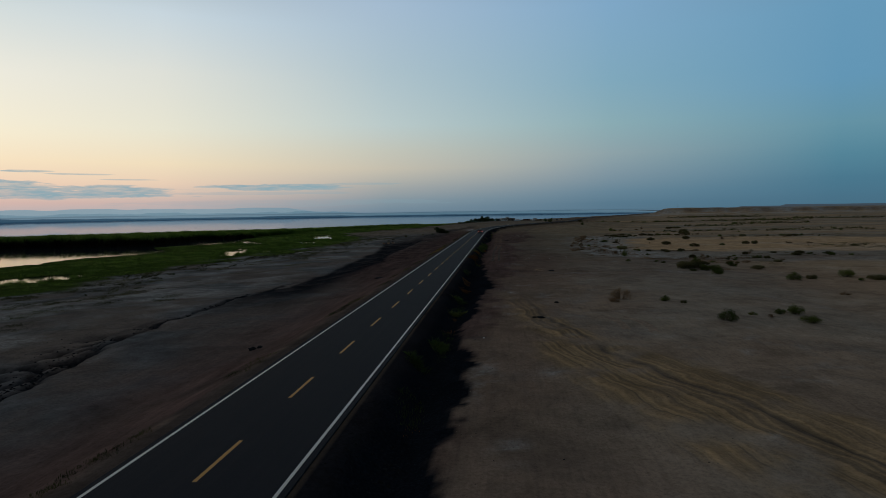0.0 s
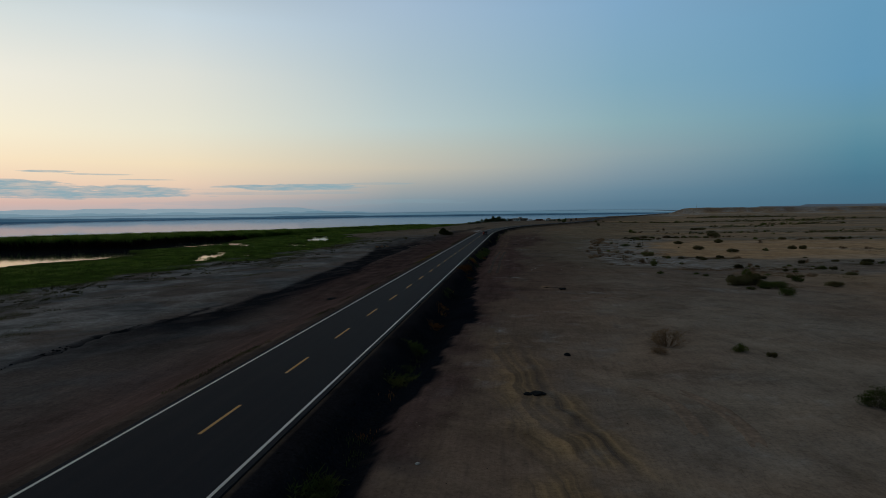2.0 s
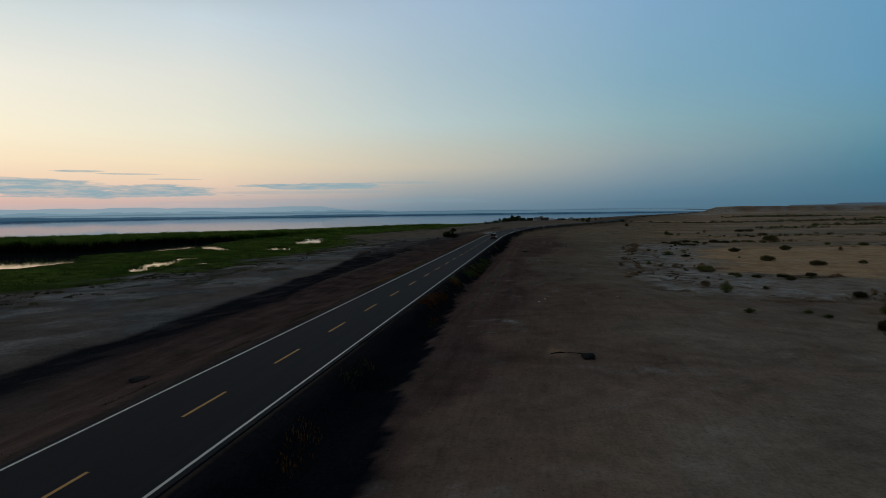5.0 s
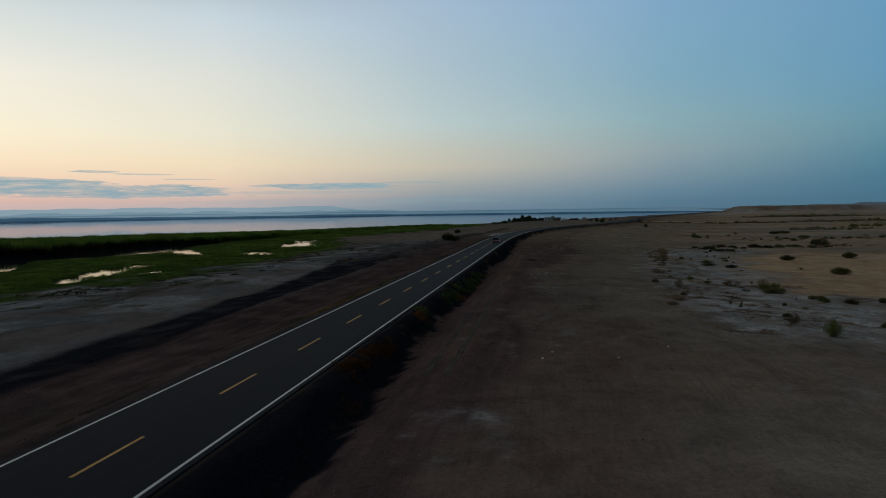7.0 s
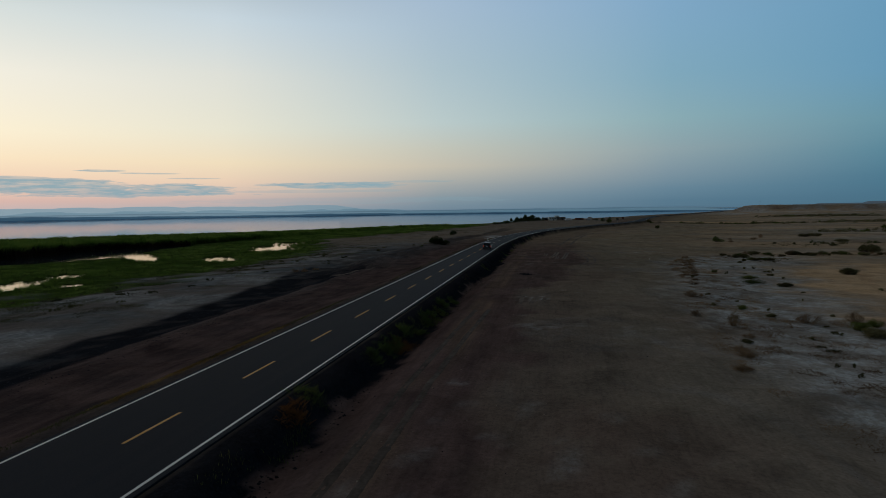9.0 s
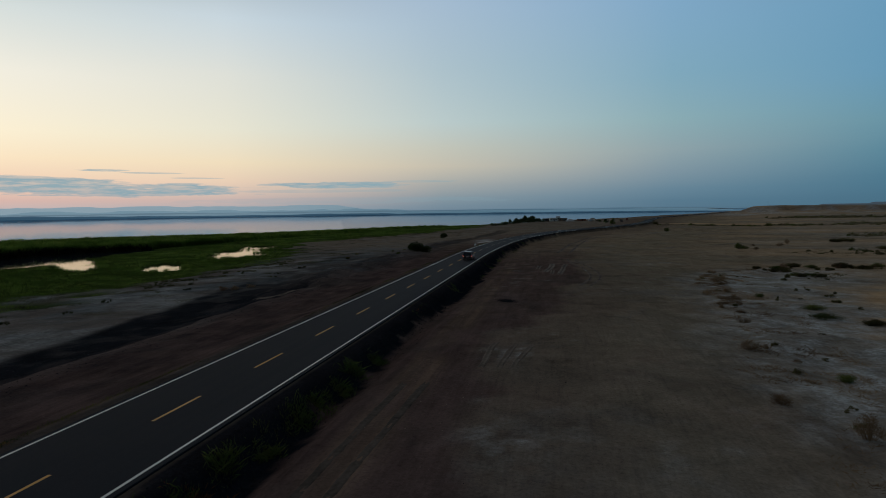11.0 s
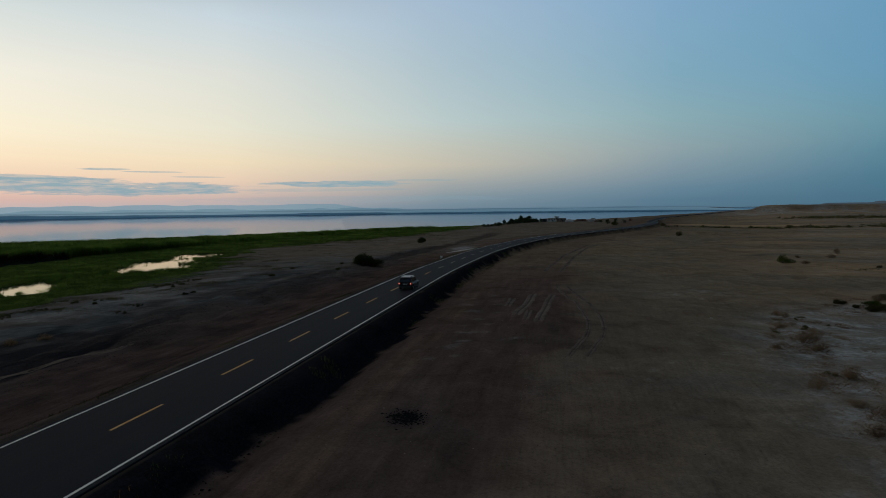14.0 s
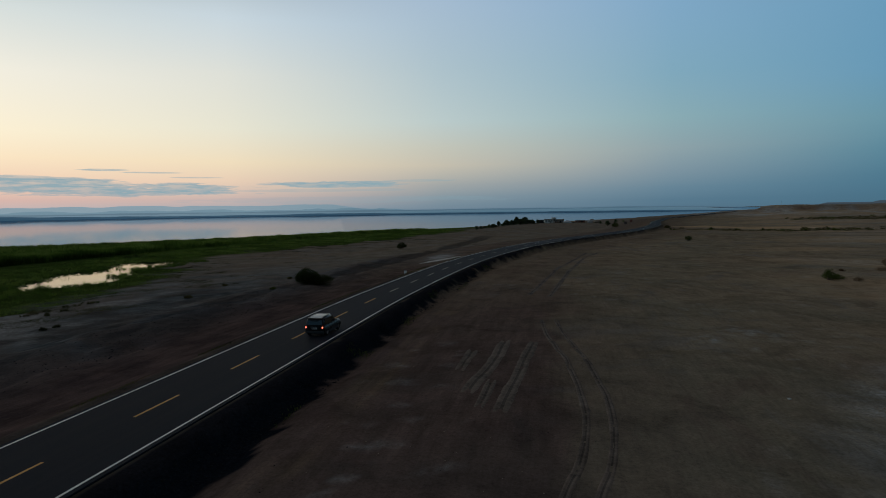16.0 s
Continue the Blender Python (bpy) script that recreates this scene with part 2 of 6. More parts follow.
def paint_material(name, colour):
    m, k, p = material(name, 0.6)
    v = k.coords()
    worn = k.step(k.noise(v, 5.0, 6.0, 0.75), 0.56, 0.72)
    k.link(k.mix(k.math("MULTIPLY", worn, 0.3), colour, (0.10, 0.095, 0.09, 1)), p.inputs["Base Color"])
    return m


def water_material(name, roughness, ripple, gloss):
    """Water: a dark body under a mirror that strengthens at flat angles."""
    m, k, p = material(name, 0.4)
    p.inputs["Base Color"].default_value = (0.018, 0.028, 0.034, 1)
    p.inputs["Specular IOR Level"].default_value = 0.0
    v = k.coords(1.0, 2.2, 1.0)
    waves = k.math("ADD", k.math("MULTIPLY", k.noise(v, 0.45, 4.0, 0.6), 0.7), k.math("MULTIPLY", k.noise(k.coords(0.01, 0.03, 1), 1.0, 3.0), 0.6))
    b = k.add("ShaderNodeBump")
    b.inputs["Strength"].default_value = ripple
    b.inputs["Distance"].default_value = 0.25
    k.link(waves, b.inputs["Height"])
    mirror = k.add("ShaderNodeBsdfGlossy")
    mirror.inputs["Color"].default_value = gloss
    mirror.inputs["Roughness"].default_value = roughness
    k.link(b.outputs[0], mirror.inputs["Normal"])
    fresnel = k.add("ShaderNodeFresnel")
    fresnel.inputs["IOR"].default_value = 1.333
    k.link(b.outputs[0], fresnel.inputs["Normal"])
    both = k.add("ShaderNodeMixShader")
    k.link(fresnel.outputs[0], both.inputs[0])
    k.link(p.outputs[0], both.inputs[1])
    k.link(mirror.outputs[0], both.inputs[2])
    k.link(both.outputs[0], k.tree.nodes["Material Output"].inputs[0])
    return m


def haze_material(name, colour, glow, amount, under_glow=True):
    """Far land; haze of many kilometres of air painted as emission, brighter towards the afterglow."""
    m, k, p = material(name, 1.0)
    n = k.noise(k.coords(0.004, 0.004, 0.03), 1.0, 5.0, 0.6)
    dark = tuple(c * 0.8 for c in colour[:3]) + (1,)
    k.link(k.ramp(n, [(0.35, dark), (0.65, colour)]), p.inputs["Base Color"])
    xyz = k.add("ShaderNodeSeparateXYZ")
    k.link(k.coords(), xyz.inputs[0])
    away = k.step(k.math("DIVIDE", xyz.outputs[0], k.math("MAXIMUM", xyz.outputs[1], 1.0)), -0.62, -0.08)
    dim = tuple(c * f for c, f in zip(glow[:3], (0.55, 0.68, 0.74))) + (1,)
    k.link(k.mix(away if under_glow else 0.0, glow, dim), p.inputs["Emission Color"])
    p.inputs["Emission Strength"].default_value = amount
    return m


SOIL, ASPHALT = ground_material(), asphalt_material()
WATER, POOL_WATER = water_material("lake_water", 0.034, 0.012, (0.585, 0.665, 0.745, 1)), water_material("pool_water", 0.04, 0.03, (0.88, 0.85, 0.78, 1))
WHITE_PAINT = paint_material("white_road_paint", (0.80, 0.80, 0.78, 1))
SHEEN_PAINT = paint_material("worn_pale_road_paint", (0.30, 0.27, 0.22, 1))
DUSTY_PAINT = paint_material("dusty_road_paint", (0.13, 0.125, 0.12, 1))
YELLOW_PAINT = paint_material("yellow_road_paint", (0.62, 0.30, 0.045, 1))


# ---- helpers for meshes ----
def hash_grid(ix, iy, seed):
    n = (ix.astype(np.int64) * 374761393 + iy.astype(np.int64) * 668265263 + seed * 974634777) & 0x7FFFFFFF
    n = ((n ^ (n >> 13)) * 1274126177) & 0x7FFFFFFF
    return ((n ^ (n >> 16)) & 0xFFFF) / 65535.0


def vnoise(x, y, size, seed=0, octaves=3):
    """Smooth gradient noise, about 0 to 1, with features of that many metres."""
    x, y = np.asarray(x, dtype=float), np.asarray(y, dtype=float)
    total, amp, norm = 0.0, 1.0, 0.0
    for o in range(octaves):
        a = 0.61 + 1.13 * o + seed
        u, w = (x * math.cos(a) - y * math.sin(a)) / size * 2 ** o + 17.3 * o, (x * math.sin(a) + y * math.cos(a)) / size * 2 ** o
        iu, iw = np.floor(u), np.floor(w)
        fu, fw = u - iu, w - iw
        su, sw = fu * fu * fu * (fu * (6 * fu - 15) + 10), fw * fw * fw * (fw * (6 * fw - 15) + 10)
        corner = []
        for du in (0, 1):
            for dw in (0, 1):
                t = hash_grid(iu + du, iw + dw, seed + o) * 2 * np.pi
                corner.append(np.cos(t) * (fu - du) + np.sin(t) * (fw - dw))
        total = total + amp * ((corner[0] * (1 - sw) + corner[1] * sw) * (1 - su) + (corner[2] * (1 - sw) + corner[3] * sw) * su)
        norm += amp
        amp *= 0.5
    return np.clip(0.5 + 0.95 * total / norm * 1.25, 0, 1)


def smooth(x, lo, hi):
    t = np.clip((x - lo) / (hi - lo), 0, 1)
    return t * t * (3 - 2 * t)


def mesh_object(name, verts, faces, mat, parent=None):
    """An object from arrays of vertices and of equal-sided faces."""
    verts, faces = np.asarray(verts, dtype=np.float32), np.asarray(faces, dtype=np.int32)
    me = bpy.data.meshes.new(name)
    n, sides = faces.shape
    me.vertices.add(len(verts))
    me.vertices.foreach_set("co", verts.ravel())
    me.loops.add(n * sides)
    me.loops.foreach_set("vertex_index", faces.ravel())
    me.polygons.add(n)
    me.polygons.foreach_set("loop_start", np.arange(0, n * sides, sides, dtype=np.int32))
    me.polygons.foreach_set("use_smooth", np.zeros(n, dtype=bool))
    me.update(calc_edges=True)
    me.materials.append(mat)
    ob = new(name, me)
    ob.parent = parent
    return ob


def shade_smooth(ob):
    ob.data.polygons.foreach_set("use_smooth", np.ones(len(ob.data.polygons), dtype=bool))
    return ob


def part(name, bm, mat, parent, label="", soft=False):
    me = bpy.data.meshes.new(name)
    bmesh.ops.recalc_face_normals(bm, faces=bm.faces)
    bm.to_mesh(me)
    bm.free()
    me.materials.append(mat)
    ob = new(name, me)
    ob.parent = parent
    if soft:
        shade_smooth(ob)
    return tagged(ob, label)


# ---- the plan: road line, shore and heights ----
LAKE = -4.8
ROAD_Y = np.array([-4800, 285, 310, 334, 358, 388, 409, 435, 460, 497, 536, 590, 640, 740, 900, 1400, 2100, 4800.0])
ROAD_X = np.array([0, 0, 1.1, 2.7, 5.8, 12, 18, 28, 39.5, 55, 67.5, 80, 89, 104, 140, 330, 640, 1900.0])
fine_y = np.arange(-4800, 4801, 4.0)
kernel = np.hanning(9) / np.hanning(9).sum()
fine_x = np.convolve(np.pad(np.interp(fine_y, ROAD_Y, ROAD_X), 4, mode="edge"), kernel, mode="valid")


def road_x(y):
    return np.interp(y, fine_y, fine_x)


def road_z(y):
    """The road runs down to the spit."""
    return -2.4 * smooth(np.asarray(y, dtype=float), 470, 800)


def off_road(x, y):
    """Metres to the right of the road's middle."""
    slope = (road_x(y + 4) - road_x(y - 4)) / 8
    return (x - road_x(y)) / np.sqrt(1 + slope * slope)


SHORE_Y = np.array([-4800, -200, 200, 300, 370, 400, 440, 475, 512, 555, 585, 620, 655, 710, 780, 853, 913, 1021, 1169, 1376, 1704, 2090, 3000, 4800.0])
SHORE_X = np.array([-2600, -560, -425, -352, -292, -256, -226, -202, -172, -146, -130, -115, -94, -52, -22, 8, 52, 105, 170, 261, 391, 549, 950, 1500.0])
MARSH_Y = np.array([-4800, 60, 94, 123, 157, 200, 240, 300, 330, 352, 385, 440, 500, 620, 700, 4800.0])
MARSH_X = np.array([-90, -76, -75, -79, -78, -68, -62, -60, -63, -75, -100, -86, -60, -38, -45, -45.0])
# pools: middle x, y, half sizes, turn in degrees
POOLS = ((-98, 129, 7, 9, -25), (-92, 221, 5, 14, 25), (-88, 207, 3.5, 6, 10), (-96, 240, 5, 5, 0), (-80, 225, 3, 4, 0), (-87.5, 290, 5.2, 14, 32),
         (-94.5, 342, 8.5, 25, 23), (-86, 335, 5, 8, 20), (-101, 374, 10, 11, -30), (-95, 380, 6, 5, 0), (-130, 404, 6, 6, 0), (-117, 292, 6, 17, 41))
# near edge of the salt crust
CRUST_Y, CRUST_X = [140, 150, 162, 176, 185, 200, 212, 227, 245, 257, 272], [36, 33, 31, 32.5, 35, 35, 37.5, 39.5, 41, 45, 57]
CHANNEL_Y = np.array([120, 168, 186, 199, 208, 224, 238, 252, 258, 267, 275, 290, 303, 318, 332, 345, 360, 372.0])
CHANNEL_NEAR = np.array([-150, -132, -136, -130, -124, -123, -132, -144, -146, -138, -134, -128, -123, -134, -139, -140, -140, -146.0])
CHANNEL_FRONT = np.array([-262, -252, -248, -246, -244, -242, -239, -236, -226, -190, -163, -164, -166, -168, -168, -158, -150, -146.0])


def channel_depth(x, y):
    """Over 0 in the open channel before the tall reeds."""
    wob = (vnoise(x, y, 7, 72, 3) - 0.5) * 7
    near, front = np.interp(y, CHANNEL_Y, CHANNEL_NEAR), np.interp(y, CHANNEL_Y, CHANNEL_FRONT)
    return np.minimum(np.minimum(x - front, near - x) + wob, np.minimum(y - 120, 372 - y)) / 9.0


def pool_depth(x, y):
    """Over 0 inside a pool."""
    best = np.full(np.shape(x), -9.0)
    wob = (vnoise(x, y, 9, 71, 3) - 0.5) * 1.5 + (vnoise(x, y, 2.6, 73, 2) - 0.5) * 0.9
    for px, py, hx, hy, turn in POOLS:
        c, s = math.cos(radians(turn)), math.sin(radians(turn))
        u, w = (x - px) * c + (y - py) * s, -(x - px) * s + (y - py) * c
        best = np.maximum(best, 1.08 - np.sqrt((u / hx) ** 2 + (w / hy) ** 2) + wob * 0.6)
    return np.maximum(best, channel_depth(x, y))


def marsh_amount(x, y):
    """1 in the wet reed land between the flats and the lake, 0 outside."""
    edge = np.interp(y, MARSH_Y, MARSH_X) + (vnoise(x, y, 22, 5, 3) - 0.5) * 26
    return smooth(edge - x, -3, 7) * smooth(735 - y, 0, 25) * smooth(x - np.interp(y, SHORE_Y, SHORE_X), -2, 4)


def swath_offset(x, y):
    """Metres across the strip of drifted soil that curves away from the road."""
    return (x - np.interp(y, [10.0, 24, 33, 41, 48, 55, 62, 75, 90], [34.0, 28.4, 24.7, 21.5, 18.9, 16.8, 14.9, 13.0, 11.9])) * 0.86


def swath_amount(x, y):
    off = swath_offset(x, y)
    wide = 2.8 + 3.4 * smooth(62 - y, 0, 30) + 3.0 * (vnoise(x, y, 6, 33, 3) - 0.5)
    return smooth(wide - np.abs(off), 0, 2.2) * smooth(y, -10, 10) * smooth(84 - y, 0, 26) * smooth(vnoise(x, y, 5, 34, 3), 0.18, 0.5)


def tableland(x, y):
    """1 on the flat top beyond the plain, with the line of its front and of its side."""
    front = 1062 + 40 * (vnoise(x, y, 130, 41, 4) - 0.5) + 0.02 * (x - 320) + 30 * (vnoise(x, y, 34, 42, 2) - 0.5)
    side = 268 + 8 * (vnoise(x, y, 60, 43, 3) - 0.5) + 0.55 * (y - 1080)
    table = smooth(y, front - 12, front + 16) * smooth(x, side, side + 30)
    return table, front, side


def scarp_lip(x, y):
    """Metres left of the road at which the graded strip breaks off into an eroded gully."""
    return np.interp(y, [15.0, 36, 43, 53, 63, 78, 103], [18.5, 20.6, 22.2, 24.2, 24.8, 25.4, 26.2]) + 1.3 * (vnoise(x, y, 6, 22, 2) - 0.5) + 0.9 * (vnoise(x, y, 1.6, 23, 2) - 0.5)


def height(x, y):
    d = off_road(x, y)
    n1 = vnoise(x, y, 14, 1, 4) - 0.5
    n2 = vnoise(x, y, 3.0, 2, 3) - 0.5
    # right of the road: shoulder, dark embankment, ditch, sand plain
    edge = 0.9 * (vnoise(x, y, 7, 11, 2) - 0.5)
    right = np.interp(d + edge * smooth(d, 4.6, 6), [4.2, 4.9, 6.2, 7.0, 8.4, 11, 30, 55, 90, 300], [-0.06, -0.16, -1.35, -1.5, -1.06, -1.0, -1.2, -2.0, -2.2, -2.0])
    right = right + n1 * 0.5 * smooth(d, 8, 20) + n2 * 0.16 * smooth(d, 7, 10)
    ridge = vnoise(swath_offset(x, y) * 1.0, y * 0.12, 1.9, 35, 2) - 0.5
    right = right + 0.42 * ridge * swath_amount(x, y)
    # left of the road: shoulder, graded strip, bank, flats
    scarp = smooth(106 - y, 0, 28)
    top = 16.5 * (1 - scarp) + scarp_lip(x, y) * scarp + 2.0 * (vnoise(x, y, 30, 21, 2) - 0.5) * (1 - scarp) + 9 * smooth(y, 205, 270)
    wide = 9.0 - 7.0 * scarp
    e = -d
    left = np.interp(e, [4.2, 5.2, 7.5, 10.5, 16], [-0.06, -0.2, -1.0, -1.65, -1.8])
    left = left + 0.25 * n1 * smooth(e, 7, 12) + 0.12 * n2 * smooth(e, 6, 9)
    left = left - (1.05 - 0.60 * scarp) * smooth(e, top + 0.7 * scarp, top + wide + 1.2 * scarp) - np.interp(e, [28, 45, 62, 80], [0, 0.35, 1.2, 1.75])
    left = left + 0.8 * (vnoise(x * 1.6 + y * 0.3, y * 0.7, 6, 26, 3) - 0.5) * smooth(e, 13, 17) * smooth(32 - e, 0, 5) * smooth(y, 190, 230) * smooth(360 - y, 0, 40)
    left = left + 0.05 * scarp * np.exp(-((e - top + 1.4) / 1.4) ** 2)
    trench = scarp * smooth(y, -60, 10) * (0.55 + 0.45 * smooth(vnoise(x * 0 + 3, y, 18, 24, 2), 0.35, 0.6))
    left = left - 0.85 * trench * np.exp(-((e - top - 0.9) / 0.55) ** 2)
    gully = scarp * smooth(70 - y, 0, 20) * smooth(e, top + 0.6, top + 1.6) * smooth(top + 8 - e, 0, 3)
    left = left - 0.5 * gully * smooth(vnoise(x * 1.3, y * 0.8, 2.6, 25, 3), 0.48, 0.62)
    z = np.where(d > 0, right, left)
    z = z + road_z(y) * smooth(150 - np.abs(d), 0, 110)
    z = np.where(y > 430, np.maximum(z, LAKE + 0.8 + 0.5 * n1), z)
    marsh = marsh_amount(x, y)
    wet = LAKE + 0.22 + 0.3 * n1
    pool = pool_depth(x, y)
    wet = wet - 0.9 * smooth(pool, -0.05, 0.35)
    z = z * (1 - marsh) + wet * marsh
    z = z + 0.7 * np.exp(-((x - np.interp(y, [335, 358, 396, 452, 543], [-24.0, -22.1, -20.9, -19.0, -20.6])) / 2.6) ** 2) * smooth(y, 315, 345) * smooth(560 - y, 0, 60)
    # spit with the hamlet, and the coast beyond it
    shore = np.interp(y, SHORE_Y, SHORE_X)
    inland = (x - shore) + (vnoise(x, y, 60, 31, 3) - 0.5) * 24
    z = np.where(y > 640, np.minimum(z, LAKE + 0.3 + np.maximum(inland, -40) * 0.05), z)
    z = np.where(x < shore + 3, np.minimum(z, LAKE - 0.03 * (shore + 3 - x) - 0.05), z)
    # tableland
    rise = smooth(inland, 60, 240) * smooth(y, 700, 1030) * 2.3
    table, front, side = tableland(x, y)
    apron = smooth(y, front - 130, front + 10) * smooth(x, side - 45, side + 8)
    z = z + rise * (1 - 0.4 * apron) + 2.6 * apron * (0.7 + 0.6 * vnoise(x, y, 40, 45, 3)) + table * (9.6 - np.interp(x, [300, 420, 900], [0.0, 2.2, 2.6]) + 0.4 * (vnoise(x, y, 200, 44, 2) - 0.5))
    # under the road
    bed = smooth(np.abs(d), 4.5, 3.95)
    z = z * (1 - bed) + (road_z(y) - 0.10) * bed
    # beyond the lake the land comes up again
    r = np.hypot(x, y)
    z = np.where((r > 4380) & (x < shore), np.maximum(z, LAKE + 1.0), z)
    return np.maximum(z, LAKE - 6)


def axis(points):
    """Grid lines: stretches of (start, end, spacing), joined."""
    out = []
    for a, b, step in points:
        out.append(np.arange(a, b - 1e-6, step))
    return np.concatenate(out + [np.array([points[-1][1]])])


GRID_X = axis([(-4900, -1400, 250), (-1400, -500, 45), (-500, -220, 9), (-220, -110, 3.2), (-110, -36, 1.5), (-36, -28, 0.55), (-28, -20, 0.25), (-20, -3, 0.55), (-3, 3, 3.0), (3, 12, 0.4), (12, 48, 0.6),
               (48, 90, 1.4), (90, 180, 5), (180, 900, 12), (900, 1400, 40), (1400, 4900, 250)])
GRID_Y = axis([(-4900, -500, 300), (-500, -60, 40), (-60, 14, 4), (14, 130, 0.6), (130, 330, 0.75), (330, 480, 1.8), (480, 720, 5), (720, 1300, 11), (1300, 2200, 50), (2200, 4900, 150)])


def build_ground():
    gx, gy = np.meshgrid(GRID_X, GRID_Y)
    x, y = gx.ravel(), gy.ravel()
    z = height(x, y)
    nx, ny = len(GRID_X), len(GRID_Y)
    i = np.arange(nx * ny).reshape(ny, nx)
    faces = np.stack([i[:-1, :-1], i[:-1, 1:], i[1:, 1:], i[1:, :-1]], axis=-1).reshape(-1, 4)
    ob = shade_smooth(mesh_object("ground", np.stack([x, y, z], axis=1), faces, SOIL))
    d = off_road(x, y)
    rag = vnoise(x, y, 4.5, 51, 4)
    rag2 = vnoise(x, y, 16, 52, 4)
    frayed = 1.6 * (vnoise(x, y, 1.3, 57, 3) - 0.5)
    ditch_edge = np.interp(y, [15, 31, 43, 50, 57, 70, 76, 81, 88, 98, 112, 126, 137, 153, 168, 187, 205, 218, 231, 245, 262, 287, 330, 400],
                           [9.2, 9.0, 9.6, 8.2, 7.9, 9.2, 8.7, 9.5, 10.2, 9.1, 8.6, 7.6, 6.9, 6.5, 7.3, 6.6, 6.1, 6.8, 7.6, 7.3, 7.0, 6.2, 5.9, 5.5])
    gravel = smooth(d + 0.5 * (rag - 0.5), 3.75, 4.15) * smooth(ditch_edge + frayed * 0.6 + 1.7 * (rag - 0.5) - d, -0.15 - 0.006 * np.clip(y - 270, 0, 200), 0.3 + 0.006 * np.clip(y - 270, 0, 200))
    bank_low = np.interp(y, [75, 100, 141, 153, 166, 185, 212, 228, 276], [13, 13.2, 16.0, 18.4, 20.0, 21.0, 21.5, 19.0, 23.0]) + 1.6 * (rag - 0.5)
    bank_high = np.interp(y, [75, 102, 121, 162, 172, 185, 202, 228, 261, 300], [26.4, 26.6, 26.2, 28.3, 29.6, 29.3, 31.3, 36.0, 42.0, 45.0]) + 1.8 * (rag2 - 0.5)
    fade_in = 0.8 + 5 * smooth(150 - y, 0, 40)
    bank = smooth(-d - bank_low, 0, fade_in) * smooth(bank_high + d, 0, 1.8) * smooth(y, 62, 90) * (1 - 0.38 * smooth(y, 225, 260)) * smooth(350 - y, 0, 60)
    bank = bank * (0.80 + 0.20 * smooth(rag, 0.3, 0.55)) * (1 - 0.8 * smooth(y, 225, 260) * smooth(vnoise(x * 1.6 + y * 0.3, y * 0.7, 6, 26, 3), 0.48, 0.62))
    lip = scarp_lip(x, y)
    # the trench's shade is put in as dark gravel colour; hollows are darkened too
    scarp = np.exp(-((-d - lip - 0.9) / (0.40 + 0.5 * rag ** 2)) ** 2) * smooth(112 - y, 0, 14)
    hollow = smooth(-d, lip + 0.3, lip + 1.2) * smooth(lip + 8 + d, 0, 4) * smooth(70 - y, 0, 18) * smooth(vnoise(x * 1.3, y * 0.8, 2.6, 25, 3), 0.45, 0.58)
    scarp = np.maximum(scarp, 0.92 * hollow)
    pale_lip = np.exp(-((-d - lip + 0.7) / 0.7) ** 2) * smooth(112 - y, 0, 14) * smooth(rag, 0.4, 0.6)
    shoulder = smooth(np.abs(d), 3.3, 3.8) * smooth(5.3 + (rag - 0.5) - np.abs(d), 0, 0.5) * np.where(d > 0, 0.3, 0.3)
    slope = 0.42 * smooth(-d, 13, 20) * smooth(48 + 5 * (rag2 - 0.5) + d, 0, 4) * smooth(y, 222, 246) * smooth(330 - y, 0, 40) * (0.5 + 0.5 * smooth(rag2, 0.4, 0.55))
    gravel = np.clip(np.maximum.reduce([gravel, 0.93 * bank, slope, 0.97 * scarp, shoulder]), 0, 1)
    crust_edge = np.interp(y, CRUST_Y, CRUST_X) + 4.0 * (rag - 0.5)
    salt_r = smooth(x - crust_edge, -0.5 - 5.0 * smooth(y, 172, 186), 3.0) * (1 - 0.6 * smooth(x - crust_edge, 14, 30)) * smooth(y, 142, 152) * smooth(276 - y, 0, 10) * smooth(100 - x, 0, 40) * (0.42 + 0.58 * smooth(vnoise(x, y, 3.4, 54, 3), 0.42, 0.60))
    far_bands = smooth(d, 62, 84) * smooth(vnoise(x * 0.35, y * 1.4, 26, 55, 3), 0.54, 0.70) * 0.35
    salt_l = smooth(-d, 26, 36) * smooth(vnoise(x, y, 15, 53, 4), 0.42, 0.66) * 0.8 * (1 - 0.75 * smooth(y, 270, 340))
    specks = smooth(d, 8.5, 11) * smooth(vnoise(x, y, 2.2, 56, 4), 0.66, 0.80) * smooth(vnoise(x, y, 22, 60, 2), 0.5, 0.62) * 0.2
    chalk = np.zeros_like(x)
    for px, py, rx, ry in ((13.4, 123.4, 1.7, 1.3), (16.9, 192.6, 0.5, 3.2), (15.7, 192.4, 0.4, 2.2), (14.3, 193.0, 0.5, 1.6), (15.0, 41.7, 0.8, 1.2), (17.4, 39.9, 0.6, 1.0), (10.2, 40.0, 0.9, 4.0), (11.9, 28.1, 0.7, 1.2), (24.8, 30.3, 0.5, 0.8),
                           (24.4, 107.6, 4.0, 1.0), (42.8, 112.3, 3.0, 2.2), (42.6, 277.7, 3.0, 3.0), (37.4, 272.9, 1.2, 2.0), (12.6, 80.6, 0.6, 1.2), (96.9, 349.3, 12.0, 2.0), (17.2, 174.6, 2.0, 3.0)):
        chalk = np.maximum(chalk, np.exp(-((x - px) / rx) ** 2 - ((y - py) / ry) ** 2))
    chalk = chalk * smooth(vnoise(x, y, 1.8, 63, 3), 0.36, 0.60) * 0.6
